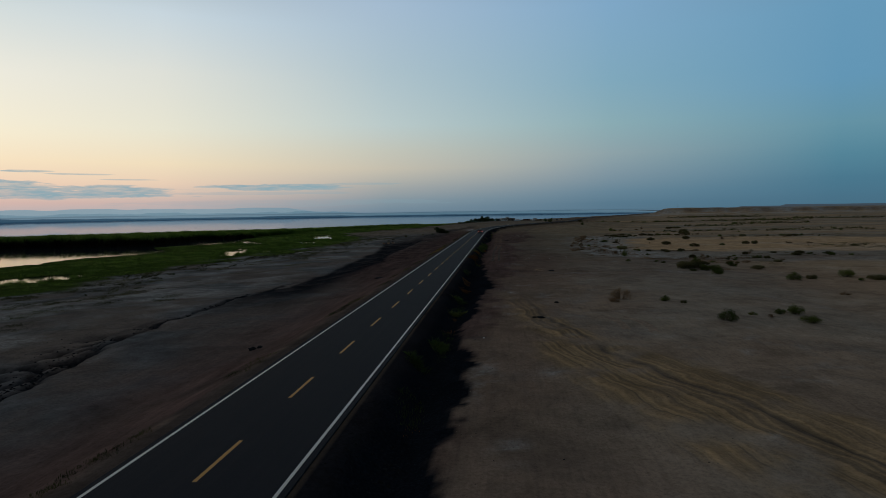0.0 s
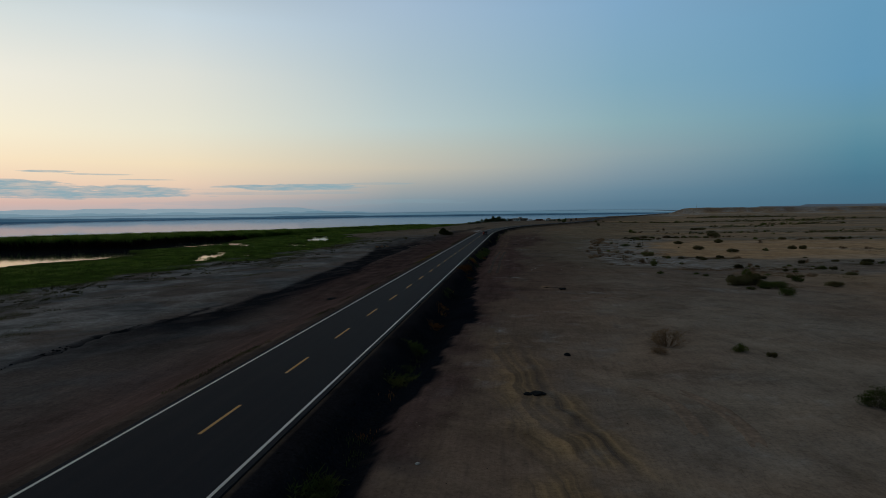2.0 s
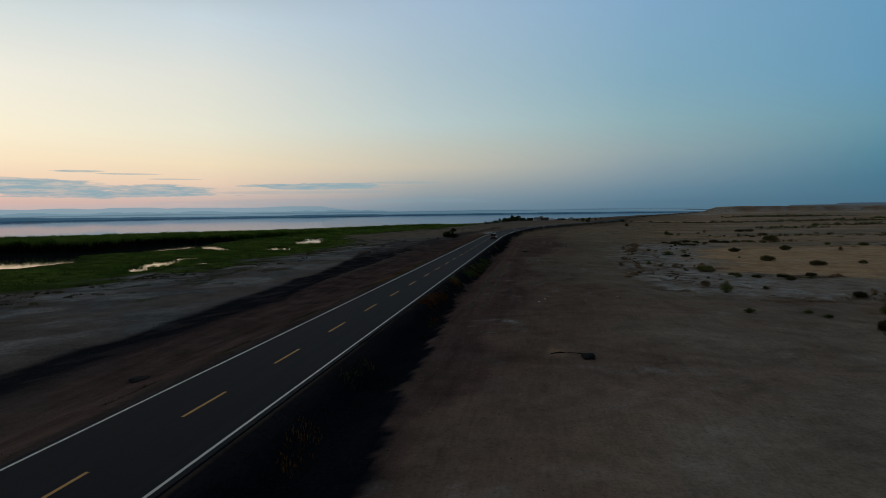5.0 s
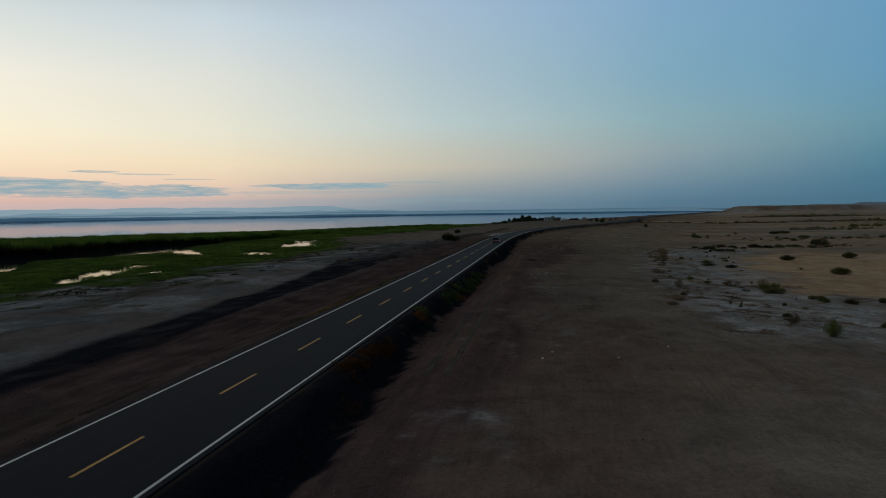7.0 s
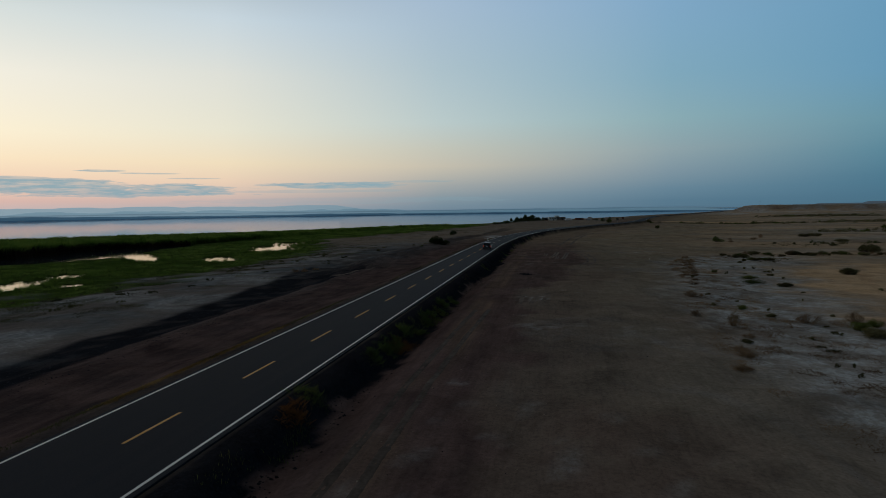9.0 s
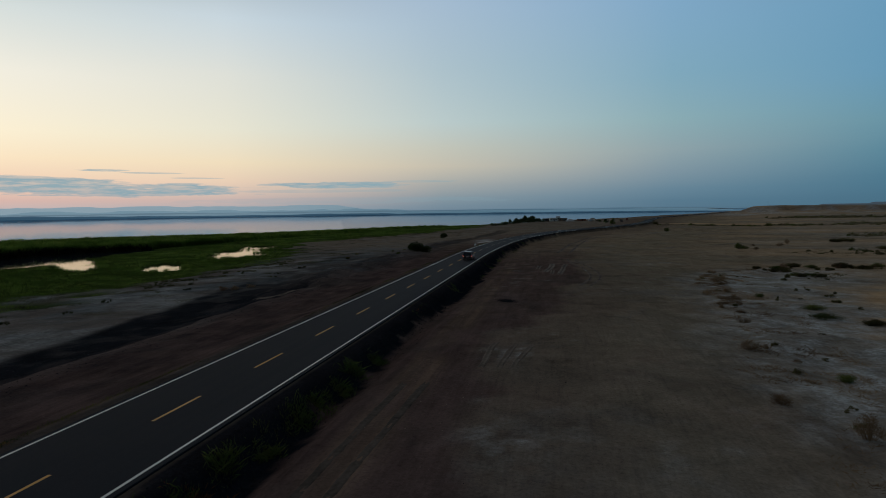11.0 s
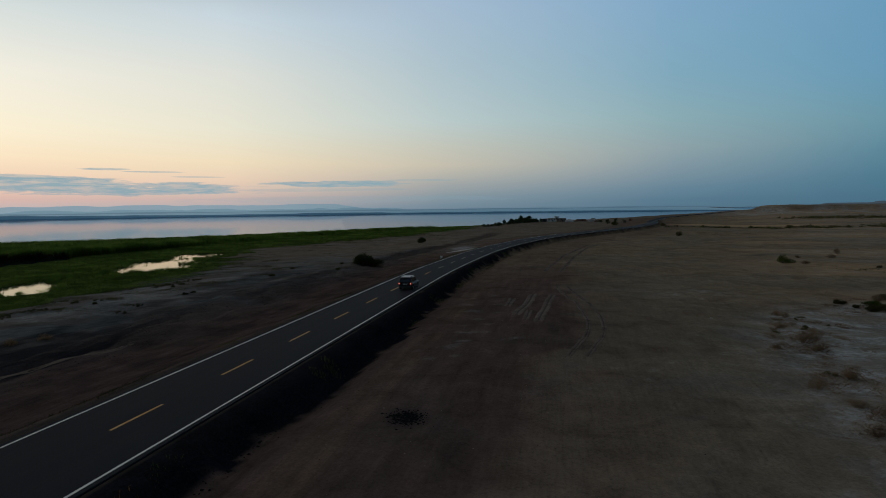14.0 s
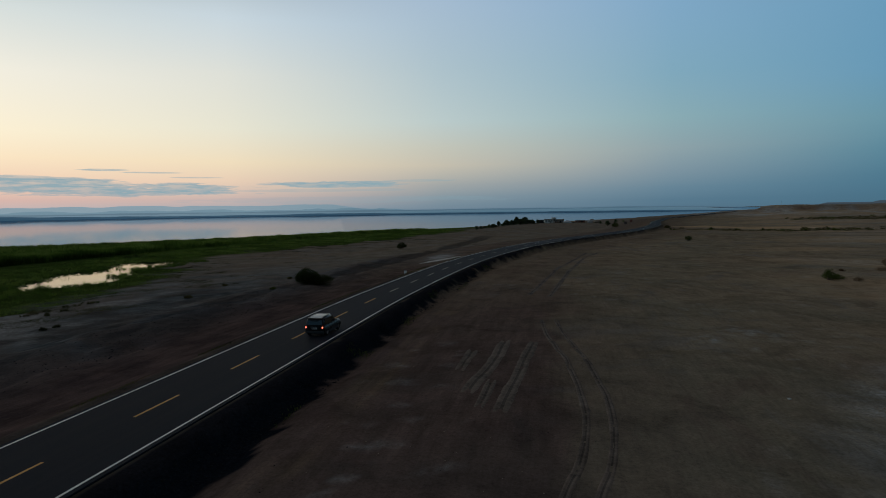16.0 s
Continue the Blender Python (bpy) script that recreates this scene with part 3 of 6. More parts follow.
    beside = np.exp(-(((x + 8.4) / 3.4) ** 2 + ((y - 372) / 11) ** 2) * 1.3) * 1.2 * smooth(-d, 4.5, 5.2)
    pit = np.exp(-(((x - 13.4) / 1.2) ** 2 + ((y - 219.1) / 1.4) ** 2)) + np.exp(-(((x + 10.0) / 1.0) ** 2 + ((y - 102.4) / 0.9) ** 2))
    strip_gravel = smooth(-d, 4.6, 6) * smooth(-d, 24, 17) * smooth(y, 95, 135) * smooth(400 - y, 0, 80) * (0.12 + 0.25 * smooth(rag, 0.4, 0.62))
    old_low, old_high = np.interp(y, [318, 340, 367, 413, 508], [-19.6, -16.5, -14.1, -12.2, -10.9]), np.interp(y, [335, 358, 396, 452, 543], [-23.0, -21.1, -19.9, -18.0, -19.6])
    old_bank = smooth(old_low + 1.5 * (rag - 0.5) - x, 0, 1.0) * smooth(x - old_high + 2 * (rag2 - 0.5), 0, 1.5) * smooth(y, 300, 330) * smooth(560 - y, 0, 60)
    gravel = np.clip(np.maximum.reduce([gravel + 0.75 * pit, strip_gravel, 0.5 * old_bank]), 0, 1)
    pan = smooth(1.1 - (np.abs((x - 102) / 53) ** 3.5 + np.abs((y - 212 - 0.08 * (x - 102)) / 40) ** 3.5) ** (1 / 3.5) + 0.5 * (rag2 - 0.5), 0, 0.3)
    strip = smooth(1.1 - np.hypot((x - 135) / 46, (y - 604) / 34) + 0.6 * (rag2 - 0.5), 0, 0.5)
    clay = np.maximum(pan, 0.9 * strip) + 0.5 * smooth(d, 45, 80) * smooth(vnoise(x * 0.5, y * 1.3, 45, 58, 3), 0.36, 0.62)
    clay = clay + 0.8 * np.exp(-(((x - 18.2) / 0.5) ** 2 + ((y - 111.7) / 1.0) ** 2))
    clay = np.clip(clay, 0, 1)
    salt_r = salt_r * (1 - pan)
    table = tableland(x, y)[0]
    cliff = np.clip(5 * table * (1 - table), 0, 1) * smooth(y, 900, 1000)
    clay = np.clip(clay * (1 - cliff) + 0.22 * cliff + 0.4 * smooth(y, 880, 960) * smooth(x, 210, 280) * smooth(rag2, 0.4, 0.6) * (1 - table), 0, 1)
    salt = np.clip(np.maximum.reduce([0.8 * smooth(y, 880, 980) * smooth(x, 200, 260) * smooth(vnoise(x * 1.4, y, 46, 77, 4), 0.45, 0.62), salt_r * 0.95, far_bands * 0.8, salt_l * 0.55, specks, chalk, pale_lip * 0.2, beside]), 0, 1)
    turned = np.interp(y, [40, 70, 98, 130, 170, 195, 220, 250, 300, 400], [9, 11, 12.5, 16, 15.5, 15, 20, 25, 23, 22]) + 6 * (rag2 - 0.5) + 3.0 * (rag - 0.5)
    red = np.maximum((0.42 * smooth(turned + 13 - d, 0, 12) + 0.58 * smooth(turned - d, -1.2, 2.2)) * smooth(d, 5.0, 6.0) * (1 - 0.1 * smooth(y, 190, 225) - 0.45 * smooth(y, 260, 330)), smooth(-d, 4.5, 5.5) * (1 - 0.35 * smooth(y, 280, 360)) * (1 - 0.55 * smooth(-d, 26 + 8 * (rag2 - 0.5), 34 + 8 * (rag2 - 0.5)))) * 0.9
    red = np.clip(np.maximum(red, 0.8 * cliff), 0, 1)
    marsh = marsh_amount(x, y)
    early = smooth(118 - y, 0, 30)
    rut = smooth(-d, 16 - 9 * early - 4 * smooth(y, 225, 245), 28 - 9 * early) * (0.8 - 0.1 * early) * (1 - 0.7 * smooth(y, 310, 400))
    later = smooth(y, 100, 140)
    plain_side = smooth(d, 12 + 7 * later, 26 + 12 * later) * (1 - 0.35 * later) * (1 - 0.85 * smooth(y, 170, 250) * smooth(120 - d, 0, 50))
    off = swath_offset(x, y)
    swath = swath_amount(x, y)
    beside_road = smooth(d, 8.6, 9.2) * smooth(12.4 - d, 0, 1.2) * smooth(y, 110, 150) * smooth(330 - y, 0, 60) * 0.18
    swath = np.maximum(swath, beside_road * smooth(rag2, 0.35, 0.6))
    verge = smooth(np.abs(d), 3.3, 3.8) * smooth(5.5 + 0.8 * (rag - 0.5) - np.abs(d), 0, 0.7)
    across = np.where(beside_road > 0.05, d * 0.16, off * 0.2 + 0.25 * rag)
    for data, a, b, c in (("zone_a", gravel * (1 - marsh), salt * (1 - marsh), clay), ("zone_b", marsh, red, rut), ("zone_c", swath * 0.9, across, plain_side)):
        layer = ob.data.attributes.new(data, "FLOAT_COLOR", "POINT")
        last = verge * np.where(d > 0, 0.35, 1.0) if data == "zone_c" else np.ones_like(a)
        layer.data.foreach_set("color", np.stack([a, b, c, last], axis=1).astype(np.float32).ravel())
    return tagged(ob, "dry brown desert soil with salt crust and dark gravel banks", "ground", kind="structure")


ground = build_ground()


def build_water():
    ys = np.unique(np.concatenate([SHORE_Y, [-600, 0, 735, 4900], [-4900]]))
    shore = np.interp(ys, SHORE_Y, SHORE_X) + 2.0
    for name, left, right, mat, label in (("water", np.full(len(ys), -4900.0), shore, WATER, "wide calm lake mirroring the dusk sky"),
                                          ("water", shore, shore + 420.0, POOL_WATER, "still marsh pools among reeds mirroring the sky")):
        n = len(ys)
        v = np.concatenate([np.stack([left, ys, np.full(n, LAKE)], axis=1), np.stack([right, ys, np.full(n, LAKE)], axis=1)])
        i = np.arange(n - 1)
        ob = mesh_object(name, v, np.stack([i, i + n, i + n + 1, i + 1], axis=1), mat)
        tagged(ob, label, "lake", kind="structure")


build_water()


def ribbon(name, y0, y1, left, right, z, thick, mat, parent, step=3.0):
    """A strip along the road between two offsets from its middle."""
    ys = np.linspace(y0, y1, max(2, int(abs(y1 - y0) / step) + 1))
    slope = (road_x(ys + 4) - road_x(ys - 4)) / 8
    n = np.sqrt(1 + slope * slope)
    verts = []
    for off, zz in ((left, z - thick), (left, z), (right, z), (right, z - thick)):
        verts.append(np.stack([road_x(ys) + off / n, ys - off * slope / n, zz + road_z(ys)], axis=1))
    verts = np.stack(verts, axis=1).reshape(-1, 3)
    i = np.arange(len(ys) - 1)[:, None] * 4
    quads = [i + np.array([[k, k + 1, k + 5, k + 4]]) for k in range(3)]
    faces = np.concatenate(quads)
    ends = np.array([[0, 3, 2, 1], [4 * len(ys) - 4 + k for k in (0, 1, 2, 3)]])
    return mesh_object(name, verts, np.concatenate([faces, ends]), mat, parent)


road = ribbon("road", -300, 1500, -3.86, 3.86, 0.0, 0.25, ASPHALT, None)
tagged(road, "dark asphalt two-lane road with worn painted lines", "road", kind="structure")
for side in (-1, 1):
    a, b = sorted((side * 3.43, side * 3.58))
    ribbon("edge_line", -300, 425, a, b, 0.006, 0.004, WHITE_PAINT, road)
    ribbon("edge_line", 425, 1500, a, b, 0.006, 0.004, DUSTY_PAINT, road)
# far dashes: sheen at flat angles is put into a paler paint colour
for n in range(-4, 68):
    ribbon("centre_dash", 22.0 + 10 * n, 26.0 + 10 * n, -0.085, 0.085, 0.006, 0.004, YELLOW_PAINT if n < 27 else SHEEN_PAINT, road, step=2.0)


def tyre_track(points, width=0.2, worn=True, depth=1.0, rim=None):
    """A wheel's rut with a small ridge of loose soil on both sides."""
    pts = np.array(points, dtype=float)
    run = np.concatenate([[0], np.cumsum(np.hypot(*np.diff(pts, axis=0).T))])
    t = np.arange(0, run[-1], 0.5)
    x, y = np.interp(t, run, pts[:, 0]), np.interp(t, run, pts[:, 1])
    w = np.hanning(13) / np.hanning(13).sum()
    x, y = [np.convolve(np.pad(c, 6, mode="reflect", reflect_type="odd"), w, mode="valid") for c in (x, y)]
    dx, dy = np.gradient(x), np.gradient(y)
    n = np.hypot(dx, dy)
    nx, ny = dy / n, -dx / n
    wob = 0.85 + 0.3 * vnoise(x, y, 5.0, 81, 2)
    fade = smooth(t, 0, 3) * smooth(run[-1] - t, 0, 3)
    rows = []
    for off, up in ((-1.6, -0.04), (-1.0, 0.035), (-0.62, 0.03), (-0.25, 0.008), (0.25, 0.008), (0.62, 0.03), (1.0, 0.035), (1.6, -0.04)):
        px, py = x + nx * off * width * wob, y + ny * off * width * wob
        rows.append(np.stack([px, py, height(px, py) + up * depth * wob * fade - 0.05 * (1 - fade)], axis=1))
    v = np.stack(rows, axis=1).reshape(-1, 3)
    i = np.arange(len(t) - 1)[:, None] * 8
    faces = np.concatenate([i + np.array([[k, k + 1, k + 9, k + 8]]) for k in range(7)])
    ob = shade_smooth(mesh_object("tyre_track", v, faces, rim or (RIM if worn else PALE_RIM), ground))
    ob.data.materials.append(TRACK)
    groove = np.repeat(np.array([0, 0, 0, 1 if worn else 0, 0, 0, 0], dtype=np.int32), len(t) - 1)
    ob.data.polygons.foreach_set("material_index", groove)
    return ob


TRACK = plain("churned_soil", (0.088, 0.069, 0.058, 1), 0.95, 0.0, 0.6, 0.6)
DULL_RIM = plain("dull_soil_rim", (0.150, 0.118, 0.096, 1), 0.95, 0.0, 0.5, 0.6)
PALE_RIM = plain("pale_soil_rim", (0.29, 0.212, 0.158, 1), 0.95, 0.0, 0.5, 0.6)
RIM = plain("loose_soil_rim", (0.150, 0.116, 0.095, 1), 0.95, 0.0, 0.6, 0.6)
tyre_track([(21.4, 281), (22.2, 272.4), (24.0, 262.9), (24.8, 255.6), (25.1, 249.4), (24.8, 244.7), (24.3, 241.5), (23.7, 239.1), (22.4, 233)], 0.20, True, 0.8)
tyre_track([(22.9, 281), (24.2, 271.0), (25.8, 261.9), (26.6, 253.3), (26.6, 248.4), (26.2, 244.0), (25.8, 241.3), (25.2, 239.2), (23.9, 233)], 0.20, True, 0.8)
tyre_track([(21.3, 270.6), (20.7, 262.4), (20.4, 256.8), (20.0, 251.5), (19.8, 247.3)], 0.38)
tyre_track([(18.6, 270.2), (18.2, 259.7), (17.6, 255.4), (17.1, 250.6)], 0.42)
tyre_track([(16.0, 266), (16.0, 260.5), (15.8, 256)], 0.36)
tyre_track([(18.7, 257), (18.6, 252.0), (18.4, 248)], 0.28)
tyre_track([(-22.4, 220.5), (-21.2, 225.0), (-20.5, 228.2), (-19.6, 232.8), (-18.6, 238)], 0.34, False, 1.0, DULL_RIM)
tyre_track([(34.5, 381.3), (29.6, 362.4), (25.4, 331.3), (23.2, 308.5), (22.0, 294.6)], 0.3)
tyre_track([(31.4, 381.3), (23.2, 334.8), (20.7, 313.1), (19.1, 296.0)], 0.3)
tyre_track([(20.0, 65.6), (21.5, 64.7), (22.6, 63.3), (23.1, 61.5), (23.2, 59.5), (23.1, 57.5), (22.7, 55)], 0.34, False)
for off in (9.3, 10.7):
    tyre_track([(off, 128), (off + 0.1, 142), (off - 0.1, 156), (off + 0.2, 172), (off + 0.6, 186)], 0.18, True, 0.4, TRACK)
for x0, x1 in ((16.6, 17.6), (15.6, 16.2), (14.3, 14.5)):
    tyre_track([(x0 - 0.1, 186.5), (x0, 190.2), (x1 - 0.2, 194.9), (x1 + 0.3, 198.0)], 0.2, False, 1.0, DULL_RIM)
tyre_track([(22.6, 65.4), (24.4, 63.9), (25.0, 62.1), (25.5, 60.5), (25.6, 59.1), (25.5, 57.5), (25.0, 54)], 0.36, False)


# ---- far land ----
def far_ridge(name, radius, az0, az1, base, low, high, size, seed, mat, label, end=6.0, profile=None):
    """A long ridge at a distance, as a solid band with a rough crest; profile: its height by azimuth."""
    az = np.radians(np.linspace(az0, az1, 420))
    arc = az * radius
    crest = low + (high - low) * smooth(vnoise(arc, arc * 0 + 7.3, size, seed, 5), 0.25, 0.8)
    if profile:
        crest = crest * np.interp(np.degrees(az), *profile)
    fade = smooth(np.degrees(az), az0, az0 + end) * smooth(az1 - np.degrees(az), 0, 6)
    crest = base + crest * fade
    rows = []
    for r, z in ((radius, np.full(len(az), base - 2)), (radius + 12, base + (crest - base) * 0.6), (radius + 40, crest), (radius + 90, np.full(len(az), base - 2))):
        rows.append(np.stack([np.sin(az) * r, np.cos(az) * r, z], axis=1))
    v = np.concatenate(rows)
    n = len(az)
    i = np.arange(n - 1)
    faces = np.concatenate([np.stack([i + k * n, i + 1 + k * n, i + 1 + (k + 1) * n, i + (k + 1) * n], axis=1) for k in range(3)])
    return tagged(shade_smooth(mesh_object(name, v, faces, mat)), label, "hills", kind="structure")


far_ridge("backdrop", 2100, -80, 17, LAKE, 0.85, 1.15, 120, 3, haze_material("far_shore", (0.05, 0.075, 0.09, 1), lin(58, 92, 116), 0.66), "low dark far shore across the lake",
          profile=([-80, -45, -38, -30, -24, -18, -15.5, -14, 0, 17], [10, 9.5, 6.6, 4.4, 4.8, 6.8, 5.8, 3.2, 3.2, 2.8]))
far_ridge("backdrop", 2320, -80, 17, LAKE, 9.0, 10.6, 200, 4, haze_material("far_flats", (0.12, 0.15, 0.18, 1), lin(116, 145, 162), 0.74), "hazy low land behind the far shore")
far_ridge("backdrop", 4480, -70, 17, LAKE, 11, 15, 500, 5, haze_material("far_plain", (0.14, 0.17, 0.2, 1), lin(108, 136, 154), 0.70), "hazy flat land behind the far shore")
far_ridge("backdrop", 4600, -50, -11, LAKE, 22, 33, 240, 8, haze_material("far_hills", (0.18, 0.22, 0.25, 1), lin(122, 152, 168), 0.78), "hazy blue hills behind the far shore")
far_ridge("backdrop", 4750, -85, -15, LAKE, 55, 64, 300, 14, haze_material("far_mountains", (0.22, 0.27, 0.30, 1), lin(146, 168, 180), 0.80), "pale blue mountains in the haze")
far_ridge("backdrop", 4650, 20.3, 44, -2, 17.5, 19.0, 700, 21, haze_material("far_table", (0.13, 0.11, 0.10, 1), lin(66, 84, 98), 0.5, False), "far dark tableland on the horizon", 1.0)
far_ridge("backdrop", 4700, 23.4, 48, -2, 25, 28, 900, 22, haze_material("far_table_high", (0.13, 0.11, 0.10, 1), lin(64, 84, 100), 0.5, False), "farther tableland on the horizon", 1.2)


# ---- plants ----
def blade_material(name, dark, mid, light):
    m, k, p = material(name, 0.85)
    p.inputs["Specular IOR Level"].default_value = 0.15
    r = k.add("ShaderNodeNewGeometry").outputs["Random Per Island"]
    broad = k.noise(k.coords(), 0.09, 4.0, 0.65)
    f = k.math("ADD", k.math("MULTIPLY", r, 0.24), k.math("MULTIPLY", k.step(broad, 0.32, 0.68), 0.70))
    colour = k.ramp(f, [(0.2, dark), (0.5, mid), (0.85, light)])
    k.link(colour, p.inputs["Base Color"])
    thin = k.add("ShaderNodeBsdfTranslucent")
    k.link(colour, thin.inputs[0])
    both = k.add("ShaderNodeMixShader")
    both.inputs[0].default_value = 0.45
    k.link(p.outputs[0], both.inputs[1])
    k.link(thin.outputs[0], both.inputs[2])
    k.link(both.outputs[0], k.tree.nodes["Material Output"].inputs[0])
    return m


REED = blade_material("reed_leaf", (0.060, 0.105, 0.016, 1), (0.135, 0.220, 0.034, 1), (0.23, 0.30, 0.065, 1))
SEDGE = blade_material("sedge_leaf", (0.070, 0.120, 0.020, 1), (0.135, 0.215, 0.034, 1), (0.21, 0.28, 0.058, 1))
WEED = blade_material("weed_leaf", (0.04, 0.06, 0.016, 1), (0.075, 0.11, 0.028, 1), (0.15, 0.15, 0.045, 1))
STRAW = blade_material("dry_straw", (0.14, 0.085, 0.03, 1), (0.24, 0.15, 0.055, 1), (0.34, 0.23, 0.10, 1))
OLIVE_LEAF = blade_material("olive_shrub_leaf", (0.072, 0.064, 0.027, 1), (0.135, 0.118, 0.050, 1), (0.22, 0.185, 0.085, 1))
GREEN_LEAF = blade_material("green_shrub_leaf", (0.046, 0.066, 0.012, 1), (0.096, 0.124, 0.024, 1), (0.175, 0.190, 0.048, 1))
DARK_LEAF = blade_material("dark_shrub_leaf", (0.016, 0.026, 0.008, 1), (0.034, 0.050, 0.014, 1), (0.065, 0.080, 0.024, 1))
DRY_TWIG = blade_material("dry_shrub_twig", (0.15, 0.092, 0.055, 1), (0.28, 0.180, 0.105, 1), (0.40, 0.275, 0.165, 1))
RUST = blade_material("rust_weed", (0.085, 0.036, 0.012, 1), (0.17, 0.070, 0.022, 1), (0.27, 0.13, 0.045, 1))
TREE_LEAF = blade_material("tree_leaf", (0.055, 0.085, 0.040, 1), (0.105, 0.150, 0.068, 1), (0.18, 0.23, 0.10, 1))
BARK = plain("bark", (0.10, 0.075, 0.055, 1), 0.95)


def tufts(name, x, y, tall, wide, blades, width, mat, label, category, seed, splay=0.22):
    """Many tufts of grass-like blades standing on the ground, joined."""
    rng = np.random.default_rng(seed)
    n = len(x)
    bx = np.repeat(x, blades) + rng.normal(0, 1, n * blades) * np.repeat(wide, blades) * 0.5
    by = np.repeat(y, blades) + rng.normal(0, 1, n * blades) * np.repeat(wide, blades) * 0.5
    bz = height(bx, by) - 0.05
    tl = np.repeat(tall, blades) * rng.uniform(0.55, 1.1, n * blades)
    turn = rng.uniform(0, np.pi, n * blades)
    w = np.repeat(width, blades) * rng.uniform(0.6, 1.3, n * blades) * 0.5
    lean = rng.normal(0, splay, (2, n * blades)) * tl
    cx, cy = np.cos(turn) * w, np.sin(turn) * w
    v = np.empty((n * blades, 4, 3))
    v[:, 0] = np.stack([bx - cx, by - cy, bz], axis=1)
    v[:, 1] = np.stack([bx + cx, by + cy, bz], axis=1)
    v[:, 2] = np.stack([bx + cx * 0.75 + lean[0] * 0.45, by + cy * 0.75 + lean[1] * 0.45, bz + tl * 0.62], axis=1)
    v[:, 3] = np.stack([bx + lean[0], by + lean[1], bz + tl], axis=1)
    f = np.arange(n * blades * 4).reshape(-1, 4)
    return tagged(mesh_object(name, v.reshape(-1, 3), f, mat), label, category, kind="stuff")


def scatter(n, x0, x1, y0, y1, seed):
    rng = np.random.default_rng(seed)
    return rng.uniform(x0, x1, n), rng.uniform(y0, y1, n), rng


# reed beds between the flats and the lake
x, y, rng = scatter(150000, -400, -34, 40, 735, 1)
edge = np.interp(y, MARSH_Y, MARSH_X)
deep = pool_depth(x, y)
open_water = channel_depth(x, y) > -0.35
keep = (marsh_amount(x, y) > 0.5) & ~open_water & ((deep < -0.06) | ((deep < 0.35) & (rng.random(len(x)) < 0.22)))
x, y, edge, deep = x[keep], y[keep], edge[keep], deep[keep]
inside = edge - x
patchy = vnoise(x, y, 26, 61, 3)
front = np.interp(y, np.append(CHANNEL_Y, [430, 500, 600, 735]), np.append(CHANNEL_FRONT, [-138, -130, -100, -60]))
tall = 0.42 + 0.35 * smooth(inside, 5, 30) + 2.3 * smooth(front - x + 6 * (patchy - 0.5), -1, 3)
tall = tall * (0.75 + 0.5 * vnoise(x, y, 7, 62, 2)) * (1 + 0.2 * smooth(vnoise(x, y, 12, 63, 2), 0.6, 0.8) * smooth(y, 420, 520)) * (1 - 0.3 * smooth(y, 400, 480))
high = tall > 1.3
tall = np.where(high, tall * (0.7 + 0.3 * smooth(x - np.interp(y, SHORE_Y, SHORE_X), 0, 40)), tall * (1 - 0.6 * smooth(deep, -0.8, -0.2)) * (1 - 0.5 * smooth(channel_depth(x, y), -2.8, -0.8)))
tufts("reeds", x[high], y[high], tall[high], np.full(high.sum(), 1.3), 8, np.full(high.sum(), 0.20), REED, "dense dark green reeds in the shallow lake margin", "reeds", 2)
bx, by, brng = scatter(130000, -275, -120, 110, 430, 14)
bfront = np.interp(by, np.append(CHANNEL_Y, 430), np.append(CHANNEL_FRONT, -138))
steep = smooth(by, 248, 254) * smooth(280 - by, 0, 5)
bk = (bfront - bx > -1.5) & (bfront - bx < 12 + 14 * steep) & (channel_depth(bx, by) < 0.1)
bx, by, bfront, steep = bx[bk], by[bk], bfront[bk], steep[bk]
grown = np.interp(by, [110, 200, 265, 300, 345, 400], [4.6, 5.0, 5.0, 4.3, 3.3, 2.7])
tufts("reeds", bx, by, grown * brng.uniform(0.9, 1.1, len(bx)), np.full(len(bx), 1.0), 8, np.full(len(bx), 0.22), REED, "dense dark green reeds along the channel edge", "reeds", 15)
# the reed wall's own shade is put into these near-black stem colours
SHADED_REED = blade_material("dead_reed_stem", (0.010, 0.009, 0.006, 1), (0.020, 0.017, 0.010, 1), (0.035, 0.028, 0.016, 1))
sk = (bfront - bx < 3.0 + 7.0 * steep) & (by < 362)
tufts("reed_stems", bx[sk] + 2.2, by[sk] - 1.6 * steep[sk], grown[sk] * brng.uniform(0.7, 0.88, sk.sum()), np.full(sk.sum(), 1.1), 20, np.full(sk.sum(), 0.20), SHADED_REED, "dead reed stems darkened for shade, standing in the channel edge", "reeds", 25, 0.08)
low = ~high & (rng.random(len(x)) < 0.85) & (vnoise(x * 0.8, y, 7, 98, 3) + smooth(inside, -4, 18) > 0.52)
tufts("sedge", x[low], y[low], tall[low] * 0.75, np.full(low.sum(), 1.2), 10, np.full(low.sum(), 0.11), SEDGE, "low green sedge on wet ground round the pools", "grass", 3, 0.35)
# clumps standing in the pools and along their margins
x, y, rng = scatter(60000, -135, -72, 110, 420, 26)
deep = pool_depth(x, y)
keep = (deep > -0.3) & (deep < 0.5) & (vnoise(x, y, 2.4, 74, 3) > 0.50) & (channel_depth(x, y) < -0.3)
x, y = x[keep], y[keep]
tufts("sedge", x, y, rng.uniform(0.25, 0.75, len(x)) + 0.25, np.full(len(x), 0.5), 9, np.full(len(x), 0.07), SEDGE, "clumps of sedge standing in the marsh pools", "grass", 27, 0.3)
